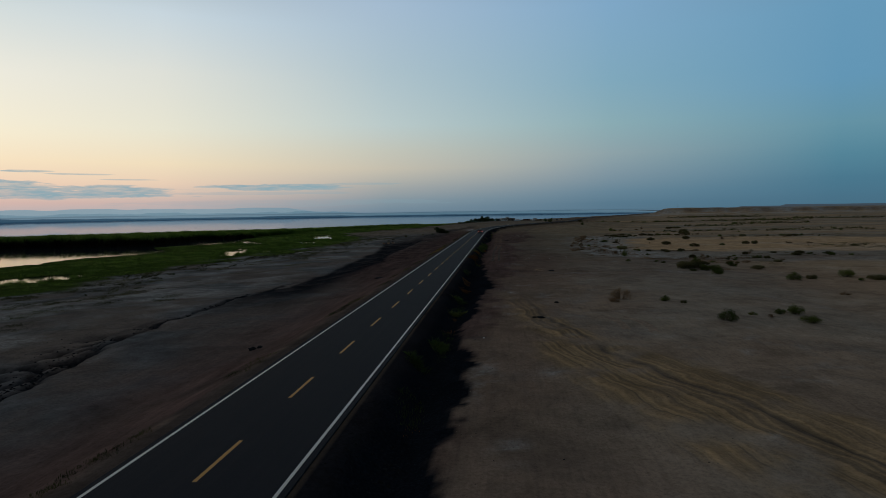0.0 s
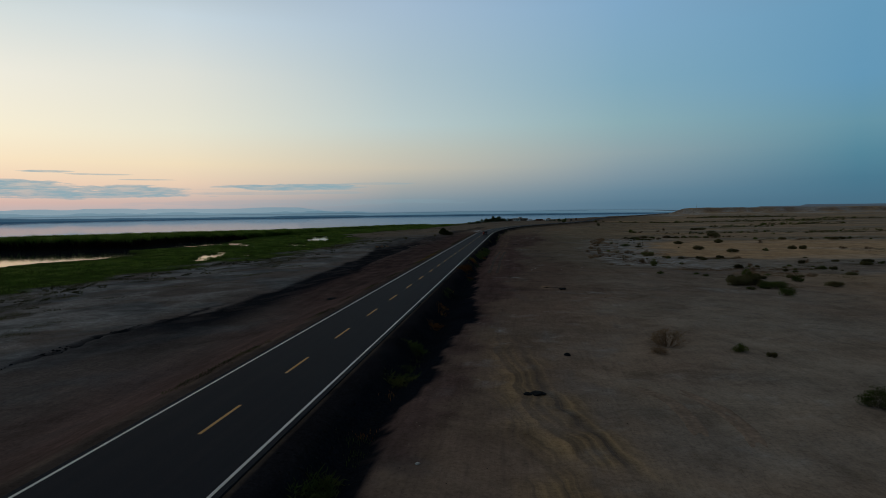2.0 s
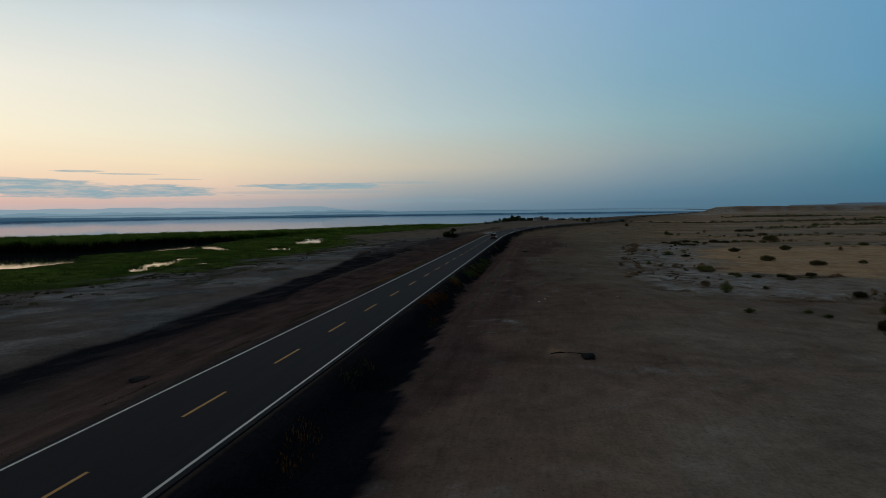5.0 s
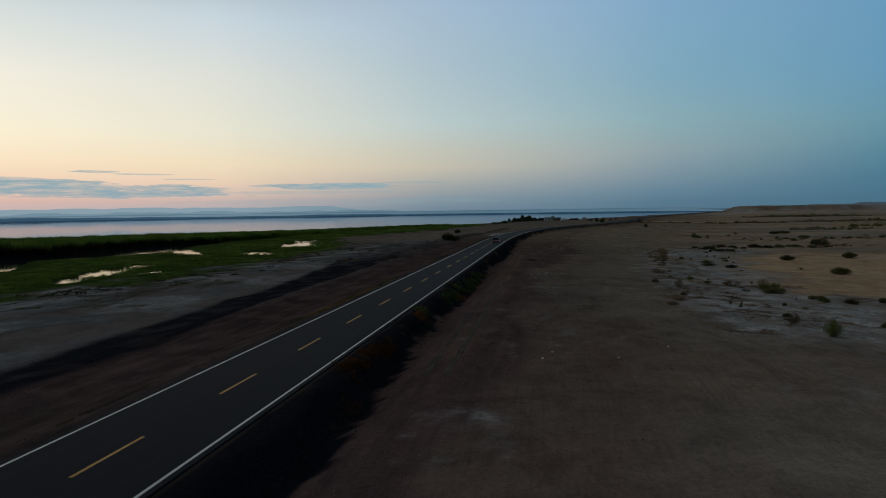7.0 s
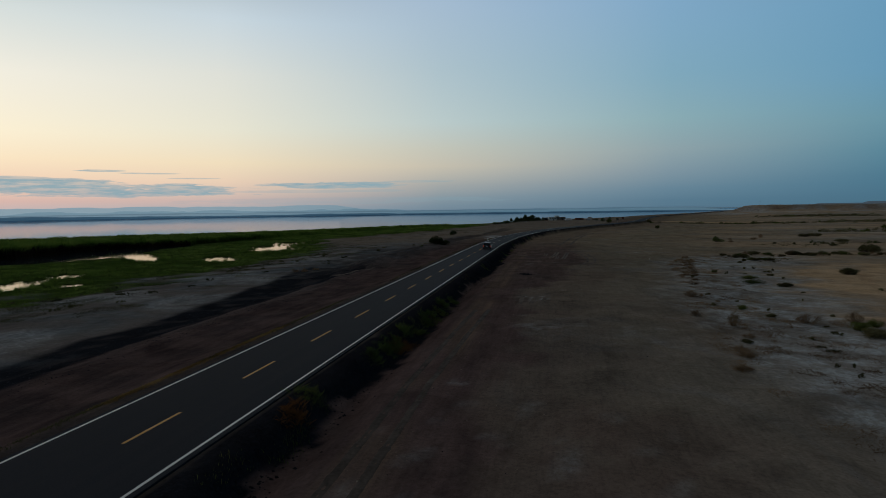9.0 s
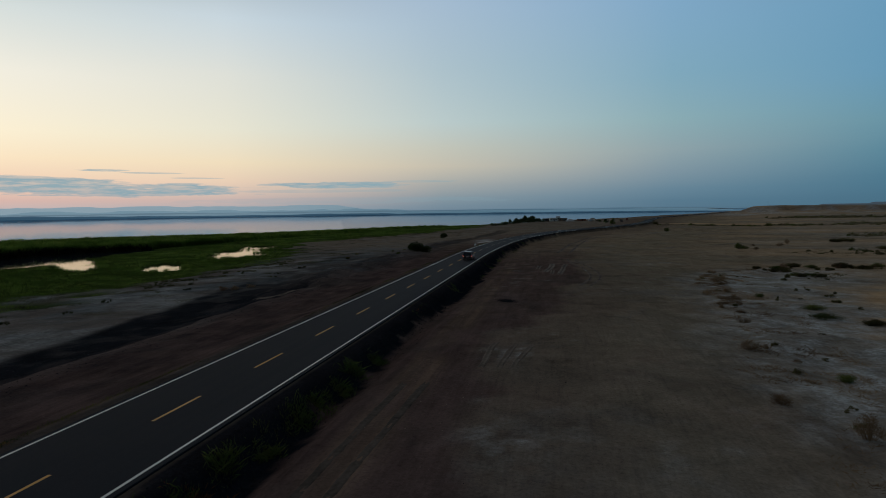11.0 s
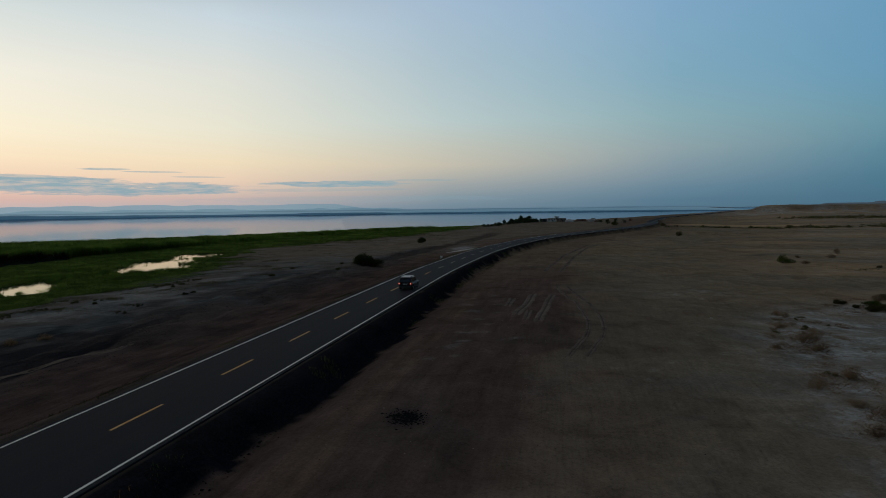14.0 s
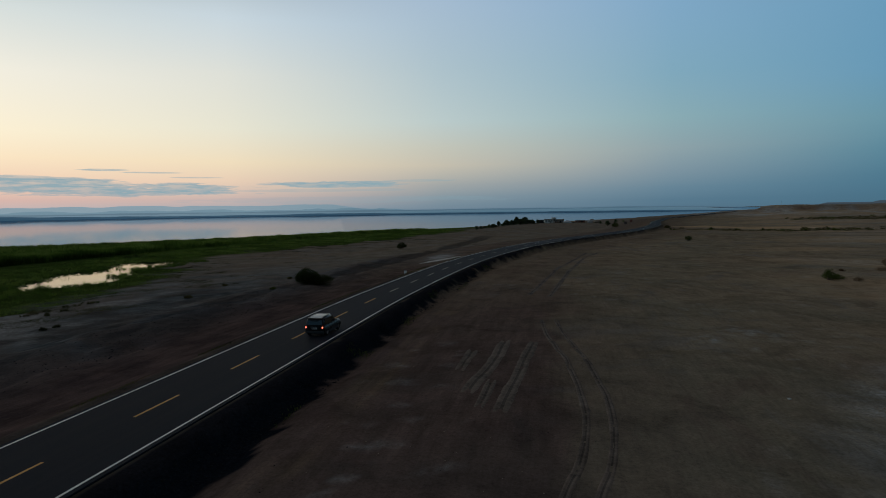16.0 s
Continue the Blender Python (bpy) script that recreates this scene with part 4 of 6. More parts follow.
# patches of grass on the salt flats
FLAT_GRASS = blade_material("flat_grass", (0.045, 0.050, 0.024, 1), (0.085, 0.090, 0.042, 1), (0.14, 0.13, 0.062, 1))
x, y, rng = scatter(30000, -84, -34, 40, 520, 4)
near = smooth(-(x - np.interp(y, MARSH_Y, MARSH_X)), -34, 0)
keep = (vnoise(x * 0.7, y * 1.3, 8, 64, 3) + 0.30 * near > 0.84) & (marsh_amount(x, y) < 0.6)
for px, py, r in ((-42, 190, 3), (-54, 195, 5), (-52, 180, 4), (-47, 169, 3), (-40, 88, 1.4), (-53, 94, 3.5), (-62, 109, 3), (-57, 100, 2), (-44, 62, 2), (-50, 74, 3), (-60, 84, 4), (-38, 48, 2), (-46, 82, 1.5)):
    keep |= np.hypot(x - px, (y - py) * 0.6) < r * (0.6 + 0.9 * vnoise(x, y, 2.0, 75, 2))
x, y = x[keep], y[keep]
tufts("grass", x, y, rng.uniform(0.10, 0.32, len(x)), np.full(len(x), 1.0), 22, np.full(len(x), 0.035), FLAT_GRASS, "low patches of dull green grass on the salt flat", "grass", 5, 0.6)
# weeds in the ditch and beside the road
x, y, rng = scatter(16000, 4.7, 8.6, 15, 420, 6)
ok = (vnoise(x * 2.0, y * 0.5, 5, 65, 2) > 0.78) & (np.abs(x - 6.0) < 0.9)
x, y = x[ok] + road_x(y[ok]), y[ok]
dry = vnoise(x, y, 14, 66, 2) > 0.56
tufts("weeds", x[~dry], y[~dry], rng.uniform(0.10, 0.36, (~dry).sum()), np.full((~dry).sum(), 0.4), 9, np.full((~dry).sum(), 0.03), WEED, "green weeds growing in the dark gravel ditch", "weeds", 7)
tufts("dry_weeds", x[dry], y[dry], rng.uniform(0.10, 0.36, dry.sum()), np.full(dry.sum(), 0.4), 7, np.full(dry.sum(), 0.05), RUST, "rust-brown dry weeds in the ditch", "weeds", 8)
clump = random.Random(3)
for name, mat, label, spots, tall in (
        ("weeds", WEED, "fresh green weed clump in the dark ditch", ((5.4, 42.2), (6.6, 50.3), (6.4, 48.7), (6.6, 65.0), (6.2, 73.5), (5.2, 150.4), (5.6, 160.5), (5.7, 163.5), (5.8, 166), (5.5, 169.4), (6.0, 172), (5.8, 176), (6.0, 179), (6.1, 182), (5.9, 185), (6.2, 189)), 0.42),
        ("dry_weeds", RUST, "rust-brown dry weed clump in the ditch", ((5.0, 128.2), (5.1, 130.2), (5.0, 132.4), (5.2, 134.1), (5.5, 136.0), (5.4, 147.6), (6.4, 84.0), (5.9, 165.0), (6.2, 166.5)), 0.36)):
    px = np.array([p[0] + clump.gauss(0, 0.28) for p in spots for _ in range(16)])
    py = np.array([p[1] + clump.gauss(0, 0.55) for p in spots for _ in range(16)])
    tufts(name, px, py, np.array([tall * clump.uniform(0.4, 1.2) for _ in px]), np.full(len(px), 0.4), 26, np.full(len(px), 0.022), mat, label, "weeds", 28, 0.7)
x, y, rng = scatter(9000, -7.6, -4.6, 15, 400, 9)
ok = (vnoise(x, y * 0.35, 4, 67, 2) > 0.55) & (np.abs(x + 5.7 + 0.9 * (vnoise(y * 0, y, 30, 68, 2) - 0.5)) < 0.75)
x, y = x[ok] + road_x(y[ok]), y[ok]
tufts("verge_grass", x, y, rng.uniform(0.08, 0.26, len(x)), np.full(len(x), 0.35), 8, np.full(len(x), 0.04), blade_material("verge_grass", (0.025, 0.030, 0.014, 1), (0.060, 0.066, 0.024, 1), (0.13, 0.12, 0.042, 1)), "sparse yellow-green grass along the road verge", "grass", 10)


x, y, rng = scatter(1500, -6.4, -4.9, 147, 169, 11)
tufts("straw_verge", x, y, rng.uniform(0.06, 0.2, len(x)), np.full(len(x), 0.3), 8, np.full(len(x), 0.035), STRAW, "strip of yellow dry grass beside the road", "grass", 12)


def limb_mesh(bm, a, b, r0, r1, sides=5):
    """A tapered limb from a to b."""
    a, b = Vector(a), Vector(b)
    q = (b - a).to_track_quat("Z", "Y")
    rings = []
    for p, r in ((a, r0), (b, r1)):
        rings.append([bm.verts.new(p + q @ Vector((math.cos(t) * r, math.sin(t) * r, 0))) for t in [2 * math.pi * k / sides for k in range(sides)]])
    for k in range(sides):
        bm.faces.new((rings[0][k], rings[0][(k + 1) % sides], rings[1][(k + 1) % sides], rings[1][k]))
    bm.faces.new(rings[1])


def leaf_cloud(name, centres, radii, per, size, mat, parent, rng):
    """Small leaves in loose clumps round the given centres."""
    c = np.repeat(np.asarray(centres), per, axis=0)
    r = np.repeat(np.asarray(radii), per)
    way = rng.normal(0, 1, c.shape)
    way /= np.linalg.norm(way, axis=1)[:, None]
    p = c + way * (r * rng.uniform(0.25, 1.0, len(r)) ** 0.6)[:, None] * np.array([1, 1, 0.8])
    p[:, 2] = np.maximum(p[:, 2], 0.02)
    a = rng.normal(0, 1, c.shape)
    a /= np.linalg.norm(a, axis=1)[:, None]
    b = np.cross(a, rng.normal(0, 1, c.shape))
    b /= np.linalg.norm(b, axis=1)[:, None]
    s = (size * rng.uniform(0.6, 1.4, len(r)))[:, None]
    v = np.stack([p - a * s, p + b * s * 0.42, p + a * s, p - b * s * 0.42], axis=1)
    return mesh_object(name, v.reshape(-1, 3), np.arange(len(p) * 4).reshape(-1, 4), mat, parent)


def make_shrub(name, leaf, label, seed, clumps, per, leaf_size, width, tall, bare=False):
    """A shrub about width across and tall high, at the origin."""
    rng = np.random.default_rng(seed)
    root = new(name)
    stems = bmesh.new()
    centres, radii = [], []
    for k in range(clumps):
        a = rng.uniform(0, 2 * math.pi)
        r = width / 2 * math.sqrt(rng.uniform(0, 1)) * 0.8
        z = tall * (0.2 + 0.62 * rng.uniform(0, 1) ** 0.8 * (1 - (r / (width / 2)) ** 2))
        tip = (math.cos(a) * r, math.sin(a) * r, z)
        limb_mesh(stems, (math.cos(a) * r * 0.15, math.sin(a) * r * 0.15, -0.15), tip, 0.03, 0.012, 4)
        if bare:
            for _ in range(5):
                end = Vector(tip) + Vector((rng.normal(0, 0.2) * width / 2, rng.normal(0, 0.2) * width / 2, rng.uniform(0.05, 0.35) * tall))
                limb_mesh(stems, tip, end, 0.011, 0.004, 3)
        centres.append(tip)
        radii.append(rng.uniform(0.14, 0.26) * min(width, tall * 1.6))
    part("woody_base", stems, DRY_TWIG if bare else BARK, root)
    leaf_cloud("foliage", centres, radii, per, leaf_size, leaf, root, rng)
    return tagged(root, label, "shrub", "desert shrubs")


KINDS = {
    "green": [make_shrub("shrub", GREEN_LEAF, "dense dark green desert shrub on bare soil", 100 + k, 26, 150, 0.05, 2.5, 1.6) for k in range(3)],
    "olive": [make_shrub("shrub", OLIVE_LEAF, "grey-olive saltbush on pale crusted soil", 110 + k, 30, 150, 0.055, 2.3, 1.05) for k in range(3)],
    "dry": [make_shrub("shrub", DRY_TWIG, "dry brown leafless shrub on bare soil", 120 + k, 26, 60, 0.04, 2.5, 1.15, True) for k in range(2)],
    "dark": [make_shrub("shrub", DARK_LEAF, "nearly black-green shrub beside the graded verge", 140 + k, 34, 150, 0.06, 2.6, 1.7) for k in range(2)],
    "small": [make_shrub("shrub", OLIVE_LEAF, "small low tuft of saltbush on salt crust", 130 + k, 5, 24, 0.07, 0.9, 0.42) for k in range(3)],
}
SIZE = {"dark": (2.6, 1.7), "green": (2.5, 1.6), "olive": (2.3, 1.05), "dry": (2.5, 1.15), "small": (0.9, 0.42)}
used = set()
plant_rng = random.Random(7)


def plant(kind, x, y, wide, tall):
    """Sets a shrub that many metres wide and tall on the ground."""
    src = plant_rng.choice(KINDS[kind])
    z = float(height(np.array([float(x)]), np.array([float(y)]))[0]) - 0.06
    fw, ft = wide / SIZE[kind][0], tall / SIZE[kind][1]
    m = pose(x, y, z, 0, 0, plant_rng.uniform(0, 360)) @ Matrix.Diagonal((fw, fw, ft, 1))
    if src.name not in used:
        used.add(src.name)
        src.matrix_basis = m
        return src
    base = src.matrix_basis.copy()
    src.matrix_basis = Matrix.Identity(4)
    ob = copy_thing(src, m)
    src.matrix_basis = base
    return ob


# shrubs on the open sand and in the thicket beyond it
NEAR_SHRUBS = (
    ("green", 33.9, 62.2, 1.9, 1.3), ("green", 31.2, 74.8, 1.2, 0.8), ("green", 43.4, 68.6, 1.9, 1.3), ("green", 42.4, 63.6, 2.1, 0.9), ("green", 41.4, 68.0, 1.2, 0.8), ("olive", 33.0, 73.6, 0.8, 0.5), ("dry", 26.3, 76.8, 3.2, 1.5),
    ("dry", 25.0, 73.6, 1.8, 0.7), ("green", 38.0, 66.6, 1.0, 0.4), ("dry", 39.4, 65.4, 0.9, 0.5), ("dry", 57.7, 85.8, 1.9, 0.5), ("green", 59.4, 103.5, 2.3, 1.5), ("olive", 63.0, 105.2, 1.8, 0.9), ("green", 69.7, 107.6, 2.9, 1.6),
    ("green", 68.7, 101.3, 1.1, 0.6), ("olive", 72.5, 103.4, 3.4, 1.0), ("green", 49.2, 109.0, 2.2, 1.5), ("olive", 47.0, 120.4, 3.2, 1.8))
THICKET = (
    ("olive", 49.4, 121.6, 3.0, 2.0), ("green", 50.2, 117.6, 2.6, 1.5), ("green", 51.8, 117.9, 2.6, 1.4), ("green", 47.2, 115.3, 1.5, 0.6), ("olive", 48.1, 125.7, 1.2, 1.3), ("green", 54.5, 136.9, 1.8, 1.5), ("green", 58.2, 126.4, 1.9, 1.2),
    ("olive", 59.4, 131.5, 1.5, 0.8), ("olive", 51.0, 128.0, 2.4, 0.8), ("olive", 54.0, 130.4, 2.6, 0.7), ("olive", 57.3, 148.8, 1.7, 1.0), ("green", 38.7, 132.4, 1.3, 0.6), ("green", 45.1, 133.9, 1.0, 0.5), ("green", 45.9, 131.7, 1.2, 0.5),
    ("green", 41.2, 148.6, 1.5, 1.7), ("dry", 40.1, 153.8, 1.3, 1.2), ("green", 47.9, 153.8, 0.9, 0.6), ("olive", 61.0, 121.0, 2.6, 0.9))
# shrubs on the salt crust and round the clay pan
CRUST_SHRUBS = (
    ("dry", 42.5, 182.3, 3.1, 1.0), ("dry", 47.5, 184.5, 2.0, 1.3), ("green", 46.2, 180.4, 1.9, 1.0), ("green", 48.2, 182.2, 1.5, 1.0), ("dry", 34.8, 178.7, 1.4, 1.5), ("dry", 32.5, 183.5, 1.6, 0.9), ("dry", 35.0, 197.7, 2.0, 0.9),
    ("green", 38.7, 190.0, 1.2, 0.7), ("green", 48.6, 221.2, 3.0, 0.6), ("green", 47.5, 215.5, 3.4, 0.6), ("olive", 51.1, 212.7, 2.5, 0.7), ("small", 55.2, 233.3, 1.6, 0.5), ("small", 54.3, 223.3, 1.1, 0.4), ("small", 61.9, 209.8, 1.1, 0.5),
    ("dry", 44.1, 242.3, 2.4, 0.7), ("dry", 39.1, 230.0, 1.4, 0.9), ("olive", 40.0, 184.8, 1.3, 0.4))
PAN_SHRUBS = (
    ("olive", 67.5, 232.0, 3.7, 1.3), ("olive", 82.0, 237.3, 3.5, 1.6), ("olive", 65.8, 203.6, 3.2, 1.4), ("olive", 72.3, 195.3, 3.4, 1.2), ("green", 81.3, 197.0, 1.7, 0.9), ("olive", 94.3, 204.7, 2.1, 1.4), ("olive", 91.8, 205.4, 2.4, 1.3),
    ("dry", 94.9, 235.3, 1.7, 1.5), ("olive", 46.5, 177.6, 3.0, 0.9), ("dry", 43.7, 244.8, 2.6, 1.1), ("dry", 45.4, 247.0, 2.0, 1.0), ("dry", 40.6, 224.0, 2.6, 1.0), ("dry", 42.4, 233.0, 2.2, 1.0), ("green", 45.8, 230.6, 1.2, 0.7))
# the open plain beyond
PLAIN_SHRUBS = (
    ("green", 70.2, 327.6, 2.6, 2.1), ("green", 72.2, 329.6, 2.4, 1.0), ("dry", 74.4, 327.0, 2.0, 0.9), ("dry", 78.6, 343.0, 1.8, 0.7), ("dry", 87.2, 346.0, 2.8, 1.0), ("dry", 92.6, 356.0, 1.8, 1.7), ("olive", 110.6, 365.0, 4.0, 1.5),
    ("olive", 116.2, 369.8, 5.0, 1.5), ("olive", 98.6, 312.1, 2.2, 0.7), ("olive", 109.1, 331.3, 4.2, 1.2), ("olive", 95.6, 284.7, 5.2, 2.4), ("green", 69.5, 440.0, 2.6, 2.4), ("olive", 84.7, 569.9, 4.0, 2.0), ("green", 62.0, 640.0, 5.0, 4.0),
    ("olive", 60.7, 266.0, 3.0, 1.1), ("olive", 75.1, 276.0, 4.4, 1.2))
# left of the road
ROADSIDE_SHRUBS = (
    ("dark", -20.6, 311.4, 4.6, 3.0), ("dark", -18.4, 312.6, 4.4, 2.2), ("dark", -22.2, 313.6, 3.6, 2.4), ("dark", -36.9, 436.0, 3.6, 3.0), ("dry", -36.6, 237.4, 1.8, 0.9), ("dry", -34.9, 238.2, 1.5, 0.9),
    ("dry", -33.6, 241.2, 2.0, 0.7), ("green", -24.6, 306.0, 1.4, 0.6), ("olive", -27.0, 322.0, 1.2, 0.6), ("olive", -33.0, 330.0, 1.4, 0.6), ("olive", -38.0, 302.0, 1.4, 0.7), ("olive", -41.0, 318.0, 1.2, 0.6))
for group in (NEAR_SHRUBS, THICKET, CRUST_SHRUBS, PAN_SHRUBS, PLAIN_SHRUBS, ROADSIDE_SHRUBS):
    for kind, x, y, wide, tall in group:
        plant(kind, x, y, wide, tall)


# small saltbush strewn over the crust, with dry brush along its edge
for _ in range(70):
    y = plant_rng.uniform(152, 262)
    edge = float(np.interp(y, CRUST_Y, CRUST_X))
    if plant_rng.random() < 0.72:
        plant(plant_rng.choice(["small", "small", "small", "olive"]), edge + plant_rng.uniform(0.5, 15 if y < 235 else 20), y, plant_rng.uniform(0.4, 1.3), plant_rng.uniform(0.2, 0.55))
    else:
        plant("dry", edge + plant_rng.uniform(-0.8, 2.5), y, plant_rng.uniform(0.7, 2.0), plant_rng.uniform(0.3, 0.8))
# bands of brush: middle x, y, half length, half depth, rise along x, how many, how tall
BANDS = ((58, 171, 10, 3, 0.1, 14, 0.8), (66, 150, 10, 6, -0.1, 14, 0.8), (85, 160, 14, 6, -0.15, 14, 1.0), (64, 138, 10, 8, 0.1, 10, 0.8), (80, 275, 24, 3.5, 0.25, 40, 1.0), (62, 258, 8, 4, 0.5, 10, 0.8),
         (105, 320, 26, 8, 0.2, 10, 1.2), (130, 262, 30, 10, 0.2, 14, 1.2), (125, 195, 20, 20, 0.0, 10, 1.1), (165, 330, 40, 16, 0.2, 20, 1.6), (150, 411, 22, 8, 0.2, 16, 2.0), (212, 465, 34, 14, 0.3, 26, 2.4),
         (125, 545, 45, 12, 0.05, 22, 1.4), (180, 560, 30, 14, 0.1, 16, 1.6), (245, 580, 50, 30, 0.2, 22, 2.4), (365, 640, 60, 24, -0.2, 30, 3.2), (290, 790, 60, 40, 0.1, 14, 3.0))
far_brush = []
for bx, by, half, deep, rise, count, grown in BANDS:
    for _ in range(count if by < 280 else int(count * 1.6)):
        u = plant_rng.uniform(-1, 1)
        x, y = bx + u * half, by + u * half * rise + plant_rng.gauss(0, 0.5) * deep
        tall = grown * plant_rng.uniform(0.4, 1.1)
        wide = tall * plant_rng.uniform(1.3, 3.2)
        if by < 280:
            plant(plant_rng.choice(["olive", "olive", "green", "dry"]), x, y, wide, tall)
        else:
            far_brush.append((x, y, wide, tall))


def brush(name, bushes, mat, label, seed):
    """Far bushes that nobody could count, as loose clumps of leaves in one mesh."""
    rng = np.random.default_rng(seed)
    b = np.repeat(np.array(bushes), 9, axis=0)
    a, r = rng.uniform(0, 2 * np.pi, len(b)), np.sqrt(rng.uniform(0, 1, len(b)))
    cx, cy = b[:, 0] + np.cos(a) * r * b[:, 2] * 0.4, b[:, 1] + np.sin(a) * r * b[:, 2] * 0.4
    cz = height(cx, cy) + b[:, 3] * (0.15 + 0.6 * rng.uniform(0, 1, len(b)) * (1 - 0.7 * r * r))
    size = b[:, 3] * rng.uniform(0.16, 0.32, len(b))
    per = 26
    c = np.repeat(np.stack([cx, cy, cz], axis=1), per, axis=0)
    p = c + rng.normal(0, 0.6, c.shape) * np.repeat(size, per)[:, None]
    p[:, 2] = np.maximum(p[:, 2], height(p[:, 0], p[:, 1]) + 0.03)
    u, w = rng.normal(0, 1, c.shape), rng.normal(0, 1, c.shape)
    u /= np.linalg.norm(u, axis=1)[:, None]
    w /= np.linalg.norm(w, axis=1)[:, None]
    leaf = (0.05 + 0.00022 * p[:, 1])[:, None] * rng.uniform(0.6, 1.4, (len(p), 1))
    v = np.stack([p - u * leaf, p + w * leaf * 0.5, p + u * leaf, p - w * leaf * 0.5], axis=1)
    return tagged(mesh_object(name, v.reshape(-1, 3), np.arange(len(p) * 4).reshape(-1, 4), mat), label, "shrub", kind="stuff")


rim_rng = random.Random(17)
tussocks = []
while len(tussocks) < 190:
    y = rim_rng.uniform(70, 300)
    x = float(np.interp(y, MARSH_Y, MARSH_X)) + rim_rng.uniform(-4, 26) * rim_rng.random() ** 0.6
    if vnoise(np.array([x]), np.array([y]), 16, 92, 2)[0] > 0.46:
        tussocks.append((x, y, rim_rng.uniform(0.8, 3.4), rim_rng.uniform(0.25, 0.6)))
brush("tussocks", tussocks, FLAT_GRASS, "low dark tussocks of grass on the salt flat", 54)
rim = []
for _ in range(70):
    y = rim_rng.uniform(385, 640)
    rim.append((float(np.interp(y, SHORE_Y, SHORE_X)) + rim_rng.uniform(4, 16), y, rim_rng.uniform(3, 9), rim_rng.uniform(1.2, 2.8)))
brush("reed_clumps", rim, SEDGE, "rounded clumps of tall reeds along the lake shore", 53)
brush("brush", far_brush[::2], OLIVE_LEAF, "grey-olive desert brush in bands across the plain", 51)
brush("green_brush", far_brush[1::2], GREEN_LEAF, "dark green desert brush in bands across the plain", 52)


# low scrub between the shrubs of those bands
x, y, rng = scatter(60000, 44, 430, 120, 860, 16)
band = np.zeros_like(x)
for bx, by, half, deep, rise, count, grown in BANDS:
    u = (x - bx) / (half * 1.1)
    w = (y - by - (x - bx) * rise) / deep
    band = np.maximum(band, 0.8 * smooth(1.2 - np.hypot(u, w), 0, 0.7))
keep = (rng.random(len(x)) < band) & (vnoise(x * 0.6, y, 7, 57, 3) > 0.42)
x, y = x[keep], y[keep]
tufts("scrub", x, y, rng.uniform(0.08, 0.34, len(x)) * (0.6 + y / 500), rng.uniform(0.6, 2.2, len(x)), 30, 0.04 + 0.0002 * y, OLIVE_LEAF, "bands of low grey-olive scrub across the plain", "scrub", 17, 1.0)
x, y, rng = scatter(26000, 30, 74, 108, 275, 18)
line = np.interp(y, CRUST_Y, CRUST_X)
keep = (vnoise(x, y, 4, 59, 4) > 0.55) & (x > line - 0.8) & (x < line + 7.5 + 9 * smooth(y, 150, 160) * smooth(178 - y, 0, 8)) & (rng.random(len(x)) < 0.8) & (y > 148)
for px, py, rx, ry in ((53, 146, 8, 2.6), (44, 155, 5, 2.4), (60, 172, 8, 2.2), (48, 183, 4, 2), (52, 123, 4.5, 4), (58, 139, 5, 3.5), (63, 147, 7, 3), (46, 142, 4, 1.6), (39.5, 220, 2.2, 2), (42, 232, 2.5, 4), (43.5, 245, 2.5, 3), (37, 199, 1.6, 1.6), (33.7, 190, 1.8, 2.4)):
    keep |= (np.hypot((x - px) / rx, (y - py) / ry) < 0.5 + vnoise(x, y, 3, 97, 3)) & (rng.random(len(x)) < 0.75)
x, y = x[keep], y[keep]
tufts("dead_scrub", x, y, rng.uniform(0.06, 0.22, len(x)), rng.uniform(0.4, 1.0, len(x)), 30, np.full(len(x), 0.028), DRY_TWIG, "dry brown scrub on salt crust", "scrub", 19, 0.9)


def make_tree(seed, tall):
    """A broad-leaved tree with an uneven crown."""
    rng = np.random.default_rng(seed)
    root = new("tree")
    trunk = bmesh.new()
    limb_mesh(trunk, (0, 0, -0.4), (0.1, 0.05, tall * 0.45), 0.20, 0.12, 7)
    centres, radii = [], []
    for k in range(46):
        a = rng.uniform(0, 2 * math.pi)
        z = tall * (0.1 + 0.95 * rng.uniform(0, 1) ** 0.9)
        r = tall * 0.40 * max(0.05, 1.0 - (z / tall) ** 2) ** 0.7 * math.sqrt(rng.uniform(0.02, 1)) * rng.uniform(0.7, 1.2)
        tip = (math.cos(a) * r, math.sin(a) * r, z)
        limb_mesh(trunk, (0.05, 0.02, min(z * 0.7, tall * rng.uniform(0.1, 0.44))), tip, 0.06, 0.015, 4)
        centres.append(tip)
        radii.append(tall * rng.uniform(0.07, 0.14))
    part("trunk", trunk, BARK, root)
    leaf_cloud("crown", centres, radii, 60, 0.26, TREE_LEAF, root, rng)
    return tagged(root, "dark green tree in a small grove by the lake", "tree", "grove by the lake")


